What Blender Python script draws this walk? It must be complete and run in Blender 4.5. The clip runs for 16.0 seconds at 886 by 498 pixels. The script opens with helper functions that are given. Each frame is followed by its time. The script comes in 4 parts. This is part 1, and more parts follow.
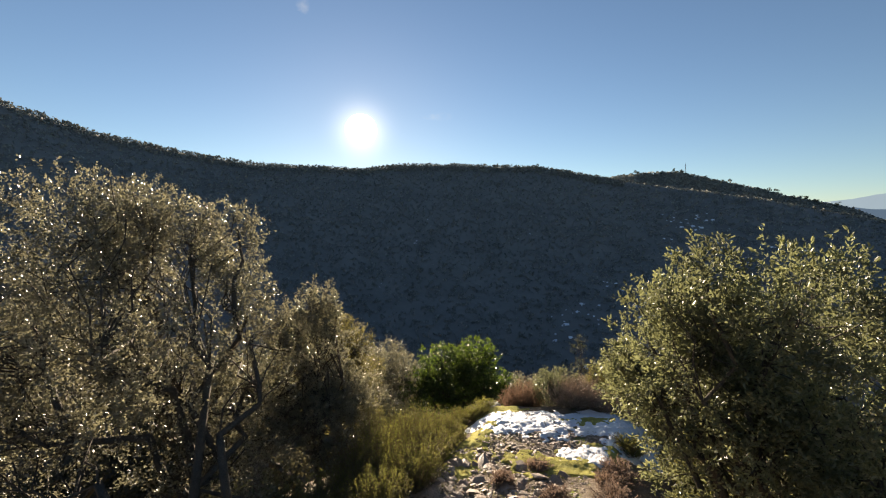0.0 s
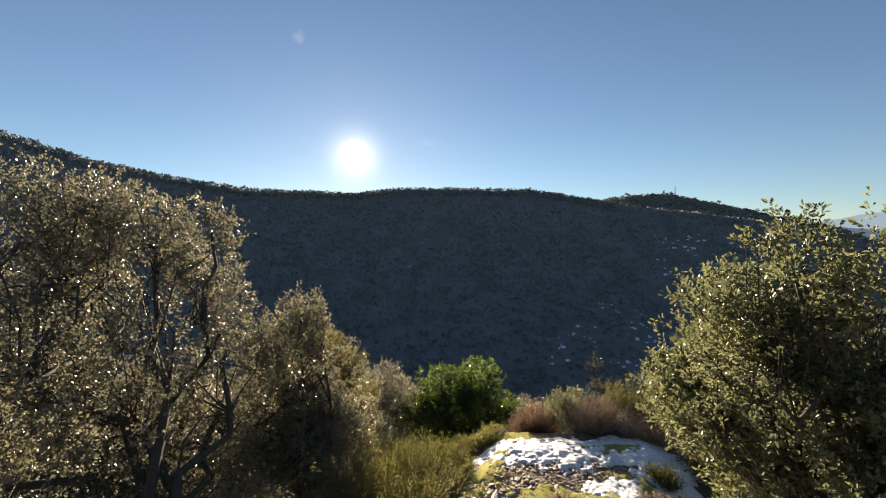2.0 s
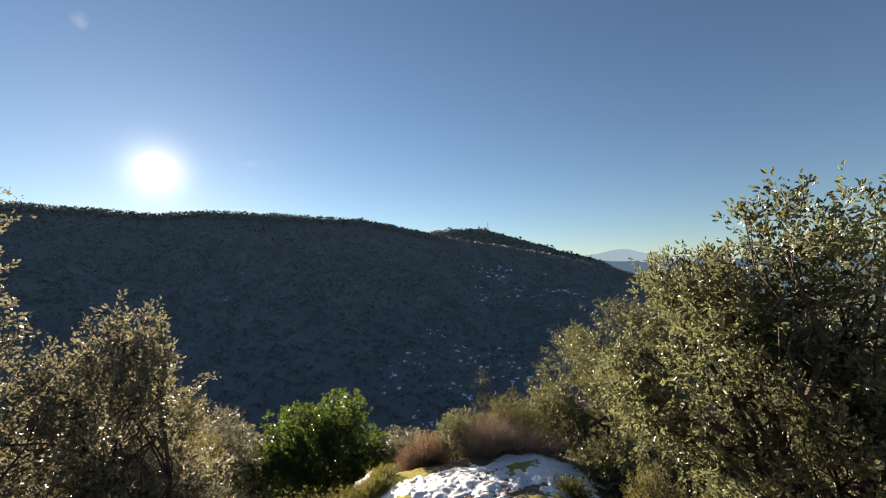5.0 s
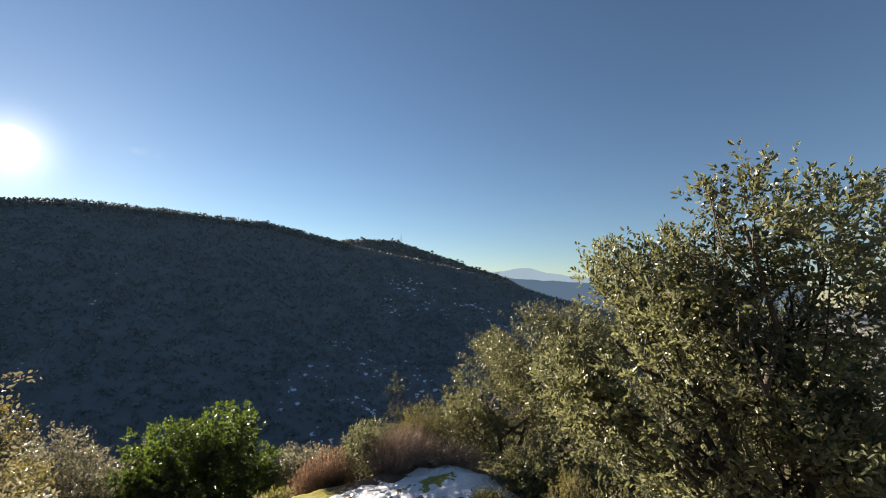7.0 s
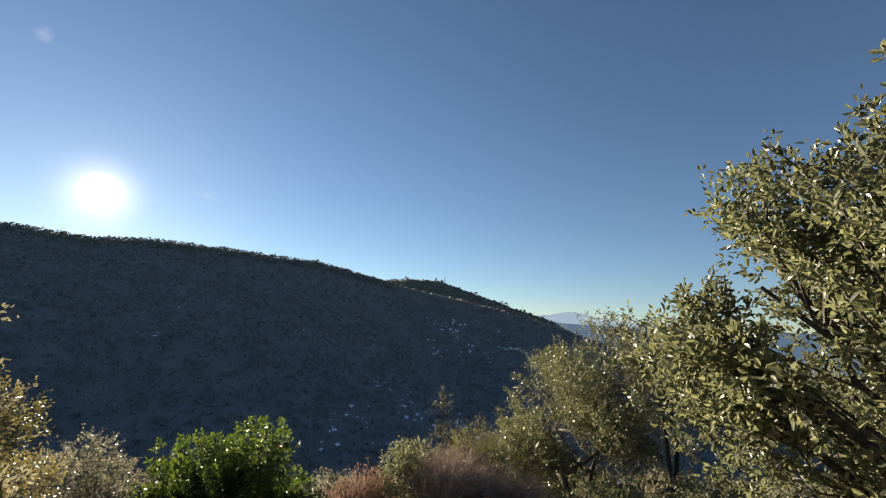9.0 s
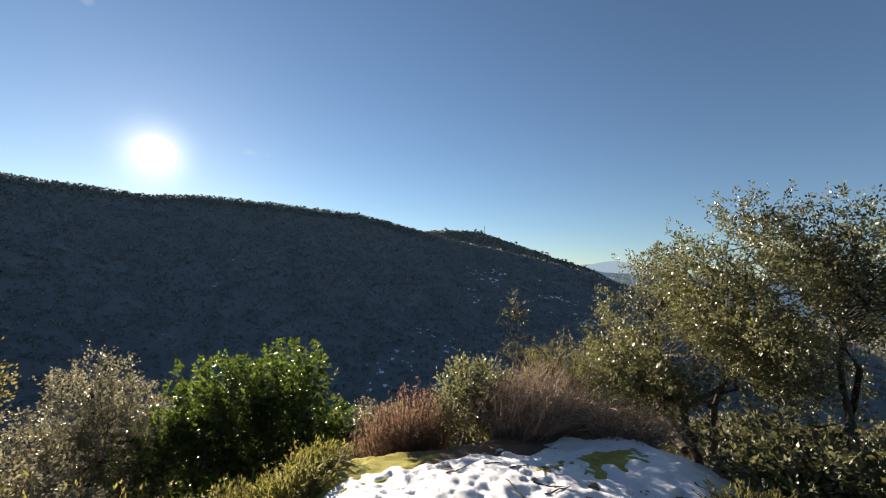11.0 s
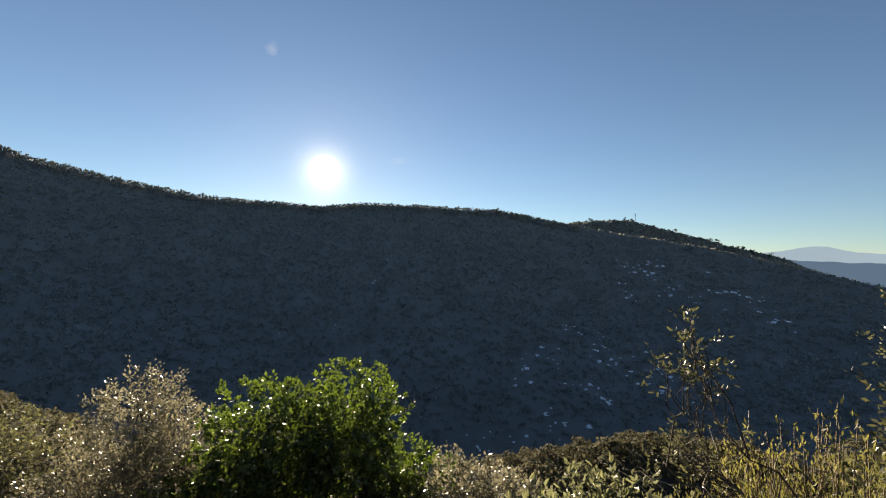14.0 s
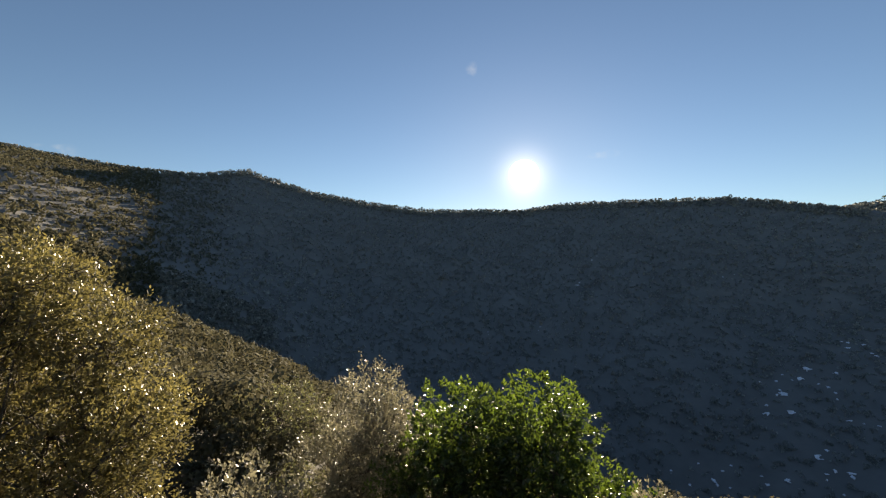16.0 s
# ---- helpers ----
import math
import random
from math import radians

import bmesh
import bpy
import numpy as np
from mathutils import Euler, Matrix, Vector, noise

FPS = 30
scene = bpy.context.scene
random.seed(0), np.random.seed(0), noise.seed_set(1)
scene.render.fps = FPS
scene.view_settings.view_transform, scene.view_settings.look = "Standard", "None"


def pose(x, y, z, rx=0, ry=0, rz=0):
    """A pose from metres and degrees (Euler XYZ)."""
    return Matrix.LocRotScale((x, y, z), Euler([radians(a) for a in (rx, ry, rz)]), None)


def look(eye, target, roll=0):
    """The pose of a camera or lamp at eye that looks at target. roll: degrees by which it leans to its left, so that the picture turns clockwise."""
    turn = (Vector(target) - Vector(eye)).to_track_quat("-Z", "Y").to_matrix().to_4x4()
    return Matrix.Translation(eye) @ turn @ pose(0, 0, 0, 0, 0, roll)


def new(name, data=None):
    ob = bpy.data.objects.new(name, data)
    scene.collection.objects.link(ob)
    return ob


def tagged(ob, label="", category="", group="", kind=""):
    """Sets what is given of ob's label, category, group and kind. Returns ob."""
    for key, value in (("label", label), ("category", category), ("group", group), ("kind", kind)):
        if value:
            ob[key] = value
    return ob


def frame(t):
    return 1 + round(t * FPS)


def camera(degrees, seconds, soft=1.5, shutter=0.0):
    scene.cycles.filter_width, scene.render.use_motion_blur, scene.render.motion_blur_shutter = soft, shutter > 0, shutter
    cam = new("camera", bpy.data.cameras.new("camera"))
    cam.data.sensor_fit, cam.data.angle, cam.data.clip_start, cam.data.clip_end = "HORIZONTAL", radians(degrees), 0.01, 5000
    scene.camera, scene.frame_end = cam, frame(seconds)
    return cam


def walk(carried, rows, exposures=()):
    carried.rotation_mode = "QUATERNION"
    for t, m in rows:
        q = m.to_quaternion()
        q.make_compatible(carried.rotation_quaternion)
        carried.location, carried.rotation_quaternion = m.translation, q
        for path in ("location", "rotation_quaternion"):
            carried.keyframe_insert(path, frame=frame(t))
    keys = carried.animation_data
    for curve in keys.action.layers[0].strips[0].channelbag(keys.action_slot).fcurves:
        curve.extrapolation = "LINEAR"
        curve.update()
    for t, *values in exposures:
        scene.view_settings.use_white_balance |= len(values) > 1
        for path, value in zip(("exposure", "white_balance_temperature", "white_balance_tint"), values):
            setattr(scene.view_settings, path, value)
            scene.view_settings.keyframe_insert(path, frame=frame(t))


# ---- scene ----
cam = camera(94.3, 16.0, 1.15)
METRES, EYE, TILT, LEAN, TURN = 10.0, 1.55, -3.5, 0.0, 0.0
ROWS = [
    (0.0, 0.0, 0.0, 0.0, 0.0, 0.0, -0.0),
    (0.5, -0.0013, 0.0218, -0.0053, -0.1, 0.0, 0.4),
    (1.0, 0.0002, 0.0445, -0.0124, -0.27, 0.63, 0.79),
    (1.5, -0.0052, 0.0665, -0.0284, -0.34, 1.75, 0.87),
    (2.0, -0.0137, 0.0859, -0.0325, -0.78, 3.28, 0.64),
    (2.5, -0.019, 0.102, -0.033, -2.04, 4.54, 0.18),
    (3.0, -0.0251, 0.123, -0.0365, -4.12, 5.22, -0.12),
    (3.5, -0.0471, 0.1443, -0.0431, -7.44, 5.41, -0.17),
    (4.0, -0.0654, 0.1659, -0.051, -12.2, 5.45, 0.44),
    (4.5, -0.0815, 0.1893, -0.0557, -17.8, 5.77, 1.35),
    (5.0, -0.0982, 0.2151, -0.0622, -23.92, 6.83, 2.37),
    (7.5, -0.0698, 0.3013, -0.1019, -37.18, 8.33, 0.26),
    (8.0, -0.0588, 0.3217, -0.1188, -36.68, 8.92, -0.56),
    (8.5, -0.0512, 0.3469, -0.1287, -33.41, 9.06, 0.51),
    (9.0, -0.0391, 0.3751, -0.1519, -30.58, 13.91, -1.15),
    (9.5, -0.0265, 0.4156, -0.1742, -25.65, 5.42, 0.95),
    (12.0, 0.0918, 0.6803, -0.2301, -24.36, 7.92, -2.62),
    (12.5, 0.1215, 0.7241, -0.2262, -22.2, 7.27, -2.12),
    (13.0, 0.1454, 0.758, -0.2164, -17.31, 7.41, -1.65),
    (13.5, 0.1663, 0.785, -0.2089, -11.83, 6.82, -1.27),
    (14.0, 0.1874, 0.8033, -0.2029, -5.43, 5.97, -0.94),
    (14.5, 0.2084, 0.8098, -0.1993, 1.67, 5.19, -0.83),
    (15.0, 0.2182, 0.8089, -0.1937, 9.18, 4.86, -0.83),
    (15.5, 0.2177, 0.8069, -0.1897, 16.4, 5.07, -1.08),
    (16.0, 0.2147, 0.8055, -0.1873, 22.26, 5.65, -1.48),
]
SKY, SUN, SUN_GLARE, HALO, STOPS = 0.05, 5.0, 30.0, 0.22, 1.6
walk(cam, [(t, pose(0, 0, EYE, TILT, LEAN, TURN) @ pose(METRES * x, METRES * y, METRES * z, 90 + pitch, roll, yaw)) for t, x, y, z, yaw, pitch, roll in ROWS], [(0.0, STOPS, 8100, 13), (5.0, STOPS, 7800, 13), (9.5, STOPS, 7500, 13), (12.0, STOPS, 7600, 13), (15.0, STOPS, 8100, 13)])

# ---- world, sun and exposure ----
SUN_AZ, SUN_EL = radians(11.1), radians(12.4)      # azimuth to the left of the y axis
SUN_WAY = Vector((-math.sin(SUN_AZ) * math.cos(SUN_EL), math.cos(SUN_AZ) * math.cos(SUN_EL), math.sin(SUN_EL)))


def add_node(tree, kind, settings=(), **inputs):
    n = tree.nodes.new(kind)
    for key, value in settings:
        setattr(n, key, value)
    for key, value in inputs.items():
        slot = n.inputs[int(key[1:])] if key[0] == "i" and key[1:].isdigit() else n.inputs[key.replace("_", " ")]
        if hasattr(value, "is_output"):
            tree.links.new(value, slot)
        else:
            slot.default_value = (*value, 1) if slot.type == "RGBA" and len(value) == 3 else value
    return n


world = bpy.data.worlds.new("sky")
scene.world = world
world.use_nodes = True
wt = world.node_tree
wt.nodes.clear()
sky = wt.nodes.new("ShaderNodeTexSky")
sky.sky_type = "NISHITA"
sky.sun_disc = False
sky.sun_elevation = SUN_EL
sky.sun_rotation = 2 * math.pi - SUN_AZ
sky.altitude = 600
sky.air_density, sky.dust_density, sky.ozone_density = 0.95, 0.08, 3.8
# the blinding disc of the sun and the bright halo of haze round it
coord = wt.nodes.new("ShaderNodeTexCoord")
dot = add_node(wt, "ShaderNodeVectorMath", [("operation", "DOT_PRODUCT")], i0=coord.outputs["Generated"], i1=SUN_WAY)
disc = add_node(wt, "ShaderNodeMapRange", [("interpolation_type", "SMOOTHSTEP")], i0=dot.outputs["Value"],
                i1=math.cos(radians(2.1)), i2=math.cos(radians(1.4)), i3=0.0, i4=SUN_GLARE)
lobe = add_node(wt, "ShaderNodeMath", [("operation", "MAXIMUM")], i0=dot.outputs["Value"], i1=0.0)
near_halo = add_node(wt, "ShaderNodeMath", [("operation", "POWER")], i0=lobe.outputs[0], i1=900.0)
near_halo = add_node(wt, "ShaderNodeMath", [("operation", "MULTIPLY")], i0=near_halo.outputs[0], i1=HALO)
both = add_node(wt, "ShaderNodeMath", [("operation", "ADD")], i0=disc.outputs[0], i1=near_halo.outputs[0])
back_sky = add_node(wt, "ShaderNodeBackground", i0=sky.outputs["Color"], i1=SKY)
back_sun = add_node(wt, "ShaderNodeBackground", i0=(1.0, 0.95, 0.86, 1), i1=both.outputs[0])
total = add_node(wt, "ShaderNodeAddShader", i0=back_sky.outputs[0], i1=back_sun.outputs[0])
add_node(wt, "ShaderNodeOutputWorld", Surface=total.outputs[0])

sun_lamp = new("sun", bpy.data.lights.new("sun", "SUN"))
sun_lamp.data.energy, sun_lamp.data.angle, sun_lamp.data.color = SUN, radians(0.55), (1.0, 0.93, 0.83)
sun_lamp.matrix_world = look((0, 0, 60), Vector((0, 0, 60)) - SUN_WAY)


# ---- materials ----
def material(name):
    m = bpy.data.materials.new(name)
    m.use_nodes = True
    m.node_tree.nodes.clear()
    return m, m.node_tree


def ramp(tree, fac, stops):
    n = add_node(tree, "ShaderNodeValToRGB", i0=fac)
    e = n.color_ramp.elements
    while len(e) < len(stops):
        e.new(0.5)
    for el, (at, c) in zip(e, stops):
        el.position, el.color = at, (*c, 1)
    return n.outputs[0]


def texture(tree, scale, detail=4.0, rough=0.55, vector=None, kind="ShaderNodeTexNoise"):
    n = add_node(tree, kind, Scale=scale)
    if kind == "ShaderNodeTexNoise":
        n.inputs["Detail"].default_value, n.inputs["Roughness"].default_value = detail, rough
    if vector is None:
        vector = add_node(tree, "ShaderNodeNewGeometry").outputs["Position"]
    tree.links.new(vector, n.inputs["Vector"])
    return n.outputs[0]


def mixed(tree, fac, a, b, mode="MIX"):
    n = add_node(tree, "ShaderNodeMix", [("data_type", "RGBA"), ("blend_type", mode)])
    for slot, v in ((0, fac), (6, a), (7, b)):
        if hasattr(v, "is_output"):
            tree.links.new(v, n.inputs[slot])
        else:
            n.inputs[slot].default_value = v if slot == 0 else (*v, 1)
    return n.outputs[2]


def finish(tree, color, rough, bump=None, strength=0.4, distance=0.02, translucent=None, amount=0.3, specular=0.5):
    p = add_node(tree, "ShaderNodeBsdfPrincipled", Base_Color=color, Roughness=rough)
    p.inputs["Specular IOR Level"].default_value = specular
    if bump is not None:
        b = add_node(tree, "ShaderNodeBump", Strength=strength, Distance=distance, Height=bump)
        tree.links.new(b.outputs[0], p.inputs["Normal"])
    out = p.outputs[0]
    if translucent is not None:
        t = add_node(tree, "ShaderNodeBsdfTranslucent", Color=translucent)
        out = add_node(tree, "ShaderNodeMixShader", i0=amount, i1=out, i2=t.outputs[0]).outputs[0]
    add_node(tree, "ShaderNodeOutputMaterial", Surface=out)


def leaf_material(name, dark, mid, light, glow, rough=0.34, amount=0.34, specular=0.5):
    m, t = material(name)
    geo = add_node(t, "ShaderNodeNewGeometry")
    own = ramp(t, geo.outputs["Random Per Island"], [(0.0, dark), (0.55, mid), (0.9, light), (1.0, [c * 1.25 for c in light])])
    patch = ramp(t, texture(t, 1.7, 2.0), [(0.35, (0.62, 0.62, 0.62)), (0.65, (1.2, 1.2, 1.1))])
    color = mixed(t, 1.0, own, patch, "MULTIPLY")
    lit = mixed(t, 1.0, glow, patch, "MULTIPLY")
    finish(t, color, rough, texture(t, 60.0, 2.0), 0.25, 0.004, lit, amount, specular)
    return m


def plain_material(name, a, b, scale, rough=0.85, bump=0.5, distance=0.02, fine=9.0, specular=0.3):
    m, t = material(name)
    low, high = texture(t, scale, 5.0), texture(t, scale * fine, 4.0)
    c = ramp(t, low, [(0.3, a), (0.7, b)])
    c = mixed(t, 0.55, c, ramp(t, high, [(0.3, [v * 0.55 for v in a]), (0.7, [v * 1.2 for v in b])]))
    finish(t, c, rough, high, bump, distance, specular=specular)
    return m


LEAF_OAK = leaf_material("oak_leaf", (0.066, 0.076, 0.046), (0.124, 0.135, 0.084), (0.190, 0.196, 0.128), (0.25, 0.26, 0.125), 0.40, 0.42, 0.7)
LEAF_OAK_DARK = leaf_material("oak_leaf_dark", (0.046, 0.053, 0.030), (0.090, 0.097, 0.057), (0.142, 0.145, 0.088), (0.20, 0.202, 0.085), 0.42, 0.32, 0.6)
LEAF_OAK_GREY = leaf_material("oak_leaf_grey", (0.060, 0.060, 0.045), (0.114, 0.112, 0.085), (0.18, 0.174, 0.132), (0.27, 0.25, 0.165), 0.38, 0.36, 1.0)
LEAF_OAK_GOLD = leaf_material("oak_leaf_gold", (0.045, 0.047, 0.022), (0.092, 0.089, 0.040), (0.15, 0.134, 0.062), (0.25, 0.215, 0.08), 0.4, 0.34)
LEAF_GREEN = leaf_material("laurel_leaf", (0.018, 0.036, 0.013), (0.034, 0.064, 0.020), (0.058, 0.092, 0.028), (0.17, 0.25, 0.033), 0.38, 0.28, 0.6)
LEAF_HEATH = leaf_material("heath_leaf", (0.062, 0.072, 0.024), (0.112, 0.120, 0.040), (0.165, 0.160, 0.060), (0.27, 0.255, 0.075), 0.55, 0.38, 0.3)
LEAF_RED = leaf_material("dry_heather", (0.120, 0.070, 0.054), (0.210, 0.128, 0.098), (0.31, 0.20, 0.155), (0.34, 0.21, 0.15), 0.7, 0.4, 0.2)
LEAF_DRY = leaf_material("grey_heather", (0.125, 0.088, 0.072), (0.21, 0.152, 0.126), (0.31, 0.235, 0.20), (0.29, 0.2, 0.16), 0.7, 0.4, 0.2)
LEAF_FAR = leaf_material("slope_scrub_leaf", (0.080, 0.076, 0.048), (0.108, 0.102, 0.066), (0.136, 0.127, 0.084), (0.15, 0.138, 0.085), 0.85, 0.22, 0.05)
# the next three are paled so the far slopes look veiled by haze
LEAF_MID_HAZED = leaf_material("middle_hill_leaf_hazed", (0.200, 0.200, 0.185), (0.250, 0.250, 0.232), (0.300, 0.298, 0.275), (0.16, 0.16, 0.14), 0.9, 0.12, 0.05)
LEAF_BRUSH_PALED = leaf_material("flank_brush_leaf_paled", (0.130, 0.130, 0.110), (0.175, 0.172, 0.148), (0.22, 0.214, 0.184), (0.13, 0.13, 0.11), 0.9, 0.1, 0.05)
LEAF_WOOD_HAZED = leaf_material("far_wood_leaf_hazed", (0.240, 0.245, 0.235), (0.300, 0.305, 0.290), (0.360, 0.360, 0.340), (0.36, 0.36, 0.34), 0.9, 0.48, 0.05)
LEAF_PINE = leaf_material("pine_needle", (0.070, 0.082, 0.062), (0.100, 0.114, 0.086), (0.13, 0.142, 0.108), (0.09, 0.11, 0.07), 0.8, 0.15, 0.2)
BARK = plain_material("oak_bark", (0.035, 0.028, 0.022), (0.11, 0.095, 0.075), 14.0, 0.9, 0.8, 0.012)
TWIG = plain_material("dry_twig", (0.20, 0.155, 0.12), (0.42, 0.34, 0.28), 20.0, 0.8, 0.4, 0.004)
STONE = plain_material("slate_stone", (0.17, 0.118, 0.086), (0.42, 0.315, 0.235), 9.0, 0.62, 0.7, 0.01, 7.0, 0.4)
BOULDER = plain_material("pale_rock", (0.17, 0.17, 0.165), (0.40, 0.39, 0.37), 5.0, 0.8, 0.8, 0.02)
GRASS = leaf_material("grass_blade", (0.07, 0.08, 0.02), (0.13, 0.13, 0.04), (0.22, 0.19, 0.08), (0.30, 0.28, 0.07), 0.55, 0.4, 0.3)
HEATH_STEM = plain_material("heath_stem", (0.10, 0.075, 0.05), (0.24, 0.18, 0.12), 20.0, 0.8, 0.4, 0.004)
PALE_TWIG = plain_material("pale_twig", (0.30, 0.25, 0.20), (0.58, 0.50, 0.42), 20.0, 0.7, 0.3, 0.004)
MAST = plain_material("mast_steel", (0.18, 0.18, 0.19), (0.3, 0.3, 0.31), 2.0, 0.5)


def ground_material():
    m, t = material("ground")
    soil = ramp(t, texture(t, 2.6, 6.0), [(0.3, (0.085, 0.062, 0.044)), (0.55, (0.17, 0.13, 0.092)), (0.75, (0.27, 0.22, 0.16))])
    grit = ramp(t, texture(t, 42.0, 5.0), [(0.3, (0.075, 0.055, 0.04)), (0.7, (0.32, 0.25, 0.18))])
    c = mixed(t, 0.5, soil, grit)
    moss = ramp(t, texture(t, 18.0, 4.0), [(0.3, (0.10, 0.12, 0.018)), (0.7, (0.25, 0.26, 0.04))])
    c = mixed(t, ramp(t, texture(t, 1.5, 5.0), [(0.56, (0, 0, 0)), (0.66, (1, 1, 1))]), c, moss)
    floor = ramp(t, texture(t, 0.05, 8.0, 0.7), [(0.3, (0.075, 0.072, 0.058)), (0.7, (0.14, 0.13, 0.105))])
    place = add_node(t, "ShaderNodeNewGeometry").outputs["Position"]
    span = add_node(t, "ShaderNodeVectorMath", [("operation", "DISTANCE")], i0=place, i1=(1.5, 7.0, -2.0))
    far = add_node(t, "ShaderNodeMapRange", i0=span.outputs["Value"], i1=5.5, i2=10.0)
    c = mixed(t, far.outputs[0], c, floor)
    # floor under the far woods lightened to stand in for haze
    hazed_floor = ramp(t, texture(t, 0.03, 8.0, 0.7), [(0.3, (0.14, 0.14, 0.13)), (0.7, (0.21, 0.207, 0.192))])
    wood = add_node(t, "ShaderNodeMapRange", i0=span.outputs["Value"], i1=170.0, i2=230.0)
    c = mixed(t, wood.outputs[0], c, hazed_floor)
    finish(t, c, 0.92, texture(t, 34.0, 6.0, 0.65), 0.8, 0.03, specular=0.2)
    return m


def moss_material():
    m, t = material("moss")
    c = ramp(t, texture(t, 9.0, 5.0), [(0.25, (0.30, 0.27, 0.08)), (0.5, (0.50, 0.47, 0.13)), (0.8, (0.66, 0.63, 0.26))])
    c = mixed(t, 0.45, c, ramp(t, texture(t, 90.0, 3.0), [(0.3, (0.14, 0.115, 0.03)), (0.7, (0.50, 0.45, 0.13))]))
    finish(t, c, 0.95, texture(t, 120.0, 4.0), 0.9, 0.02, c, 0.2, 0.1)
    return m


def snow_material():
    m, t = material("snow")
    c = ramp(t, texture(t, 4.0, 5.0), [(0.3, (0.78, 0.81, 0.86)), (0.65, (0.90, 0.91, 0.93))])
    c = mixed(t, ramp(t, texture(t, 55.0, 3.0), [(0.70, (0, 0, 0)), (0.78, (1, 1, 1))]), c, (0.35, 0.31, 0.25))
    finish(t, c, 0.45, texture(t, 38.0, 6.0, 0.7), 0.55, 0.03, (0.85, 0.9, 1.0), 0.12, 0.4)
    return m


GROUND, MOSS, SNOW = ground_material(), moss_material(), snow_material()


# a surface that emits flat blue light in place of haze
def haze_glow_material(name, color, strength):
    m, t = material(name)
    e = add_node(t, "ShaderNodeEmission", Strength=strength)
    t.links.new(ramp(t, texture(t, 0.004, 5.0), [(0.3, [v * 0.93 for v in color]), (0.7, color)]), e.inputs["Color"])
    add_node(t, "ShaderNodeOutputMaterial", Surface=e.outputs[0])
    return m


# ---- mesh helpers ----
def np_mesh(name, verts, faces, mat, smooth=False):
    verts, faces = np.asarray(verts, np.float32), np.asarray(faces, np.int32)
    me = bpy.data.meshes.new(name)
    k = faces.shape[1]
    me.vertices.add(len(verts))
    me.vertices.foreach_set("co", verts.ravel())
    me.loops.add(faces.size)
    me.loops.foreach_set("vertex_index", faces.ravel())
    me.polygons.add(len(faces))
    me.polygons.foreach_set("loop_start", np.arange(0, faces.size, k, dtype=np.int32))
    me.polygons.foreach_set("use_smooth", np.full(len(faces), smooth))
    me.update(calc_edges=True)
    me.validate()
    if mat:
        me.materials.append(mat)
    return me


def part(name, me, parent, label=""):
    ob = new(name, me)
    ob.parent = parent
    return tagged(ob, label)


def empty(name, place, label, category, group=""):
    ob = new(name)
    ob.location = place
    ob.empty_display_size = 0.2
    return tagged(ob, label, category, group)


def merge(pieces):
    verts, faces, n = [], [], 0
    for v, f in pieces:
        verts.append(v)
        faces.append(np.asarray(f) + n)
        n += len(v)
    return np.concatenate(verts), np.concatenate(faces)


def tube(points, radii, sides=6):
    """A tapered tube of quads along points."""
    p, r = np.asarray(points, float), np.asarray(radii, float)
    d = np.gradient(p, axis=0)
    d /= np.linalg.norm(d, axis=1)[:, None] + 1e-9
    up = np.where(np.abs(d[:, 2:3]) > 0.9, [[1.0, 0, 0]], [[0, 0, 1.0]])
    a = np.cross(d, up)
    a /= np.linalg.norm(a, axis=1)[:, None]
    b = np.cross(d, a)
    ang = np.arange(sides) * 2 * np.pi / sides
    ring = a[:, None] * np.cos(ang)[None, :, None] + b[:, None] * np.sin(ang)[None, :, None]
    v = (p[:, None] + ring * r[:, None, None]).reshape(-1, 3)
    i, j = np.meshgrid(np.arange(len(p) - 1), np.arange(sides), indexing="ij")
    k = (j + 1) % sides
    f = np.stack([i * sides + j, i * sides + k, (i + 1) * sides + k, (i + 1) * sides + j], -1).reshape(-1, 4)
    return v, f


def bent(rng, a, b, n=6, wobble=0.12, sag=0.0):
    """A wavering line from a to b, bowed by sag."""
    a, b = np.asarray(a, float), np.asarray(b, float)
    s = np.linspace(0, 1, n)[:, None]
    length = np.linalg.norm(b - a)
    w = rng.normal(0, wobble * length, (n, 3)) * (np.sin(s * np.pi))
    w[:, 2] += (sag * length * np.sin(s * np.pi))[:, 0]
    return a + (b - a) * s + w


def units(v):
    return v / (np.linalg.norm(v, axis=-1, keepdims=True) + 1e-9)


def leaves(rng, at, way, length, width, fold=0.35):
    """Folded oval leaves, two quads each: base points, directions, lengths."""
    n = len(at)
    way = units(way)
    side = units(np.cross(way, rng.normal(0, 1, (n, 3))))
    up = np.cross(side, way)
    le = (length * rng.uniform(0.6, 1.25, n))[:, None]
    wi = le * width
    lift = wi * fold
    v = np.stack([at, at + way * le * 0.3 + side * wi * 0.5 + up * lift, at + way * le * 0.72 + side * wi * 0.42 + up * lift * 0.8,
                  at + way * le - up * lift * 0.5,
                  at + way * le * 0.72 - side * wi * 0.42 + up * lift * 0.8, at + way * le * 0.3 - side * wi * 0.5 + up * lift], 1).reshape(-1, 3)
    o = np.arange(n)[:, None] * 6
    f = np.concatenate([o + [0, 1, 2, 3], o + [0, 3, 4, 5]], 1).reshape(-1, 4)
    return v, f


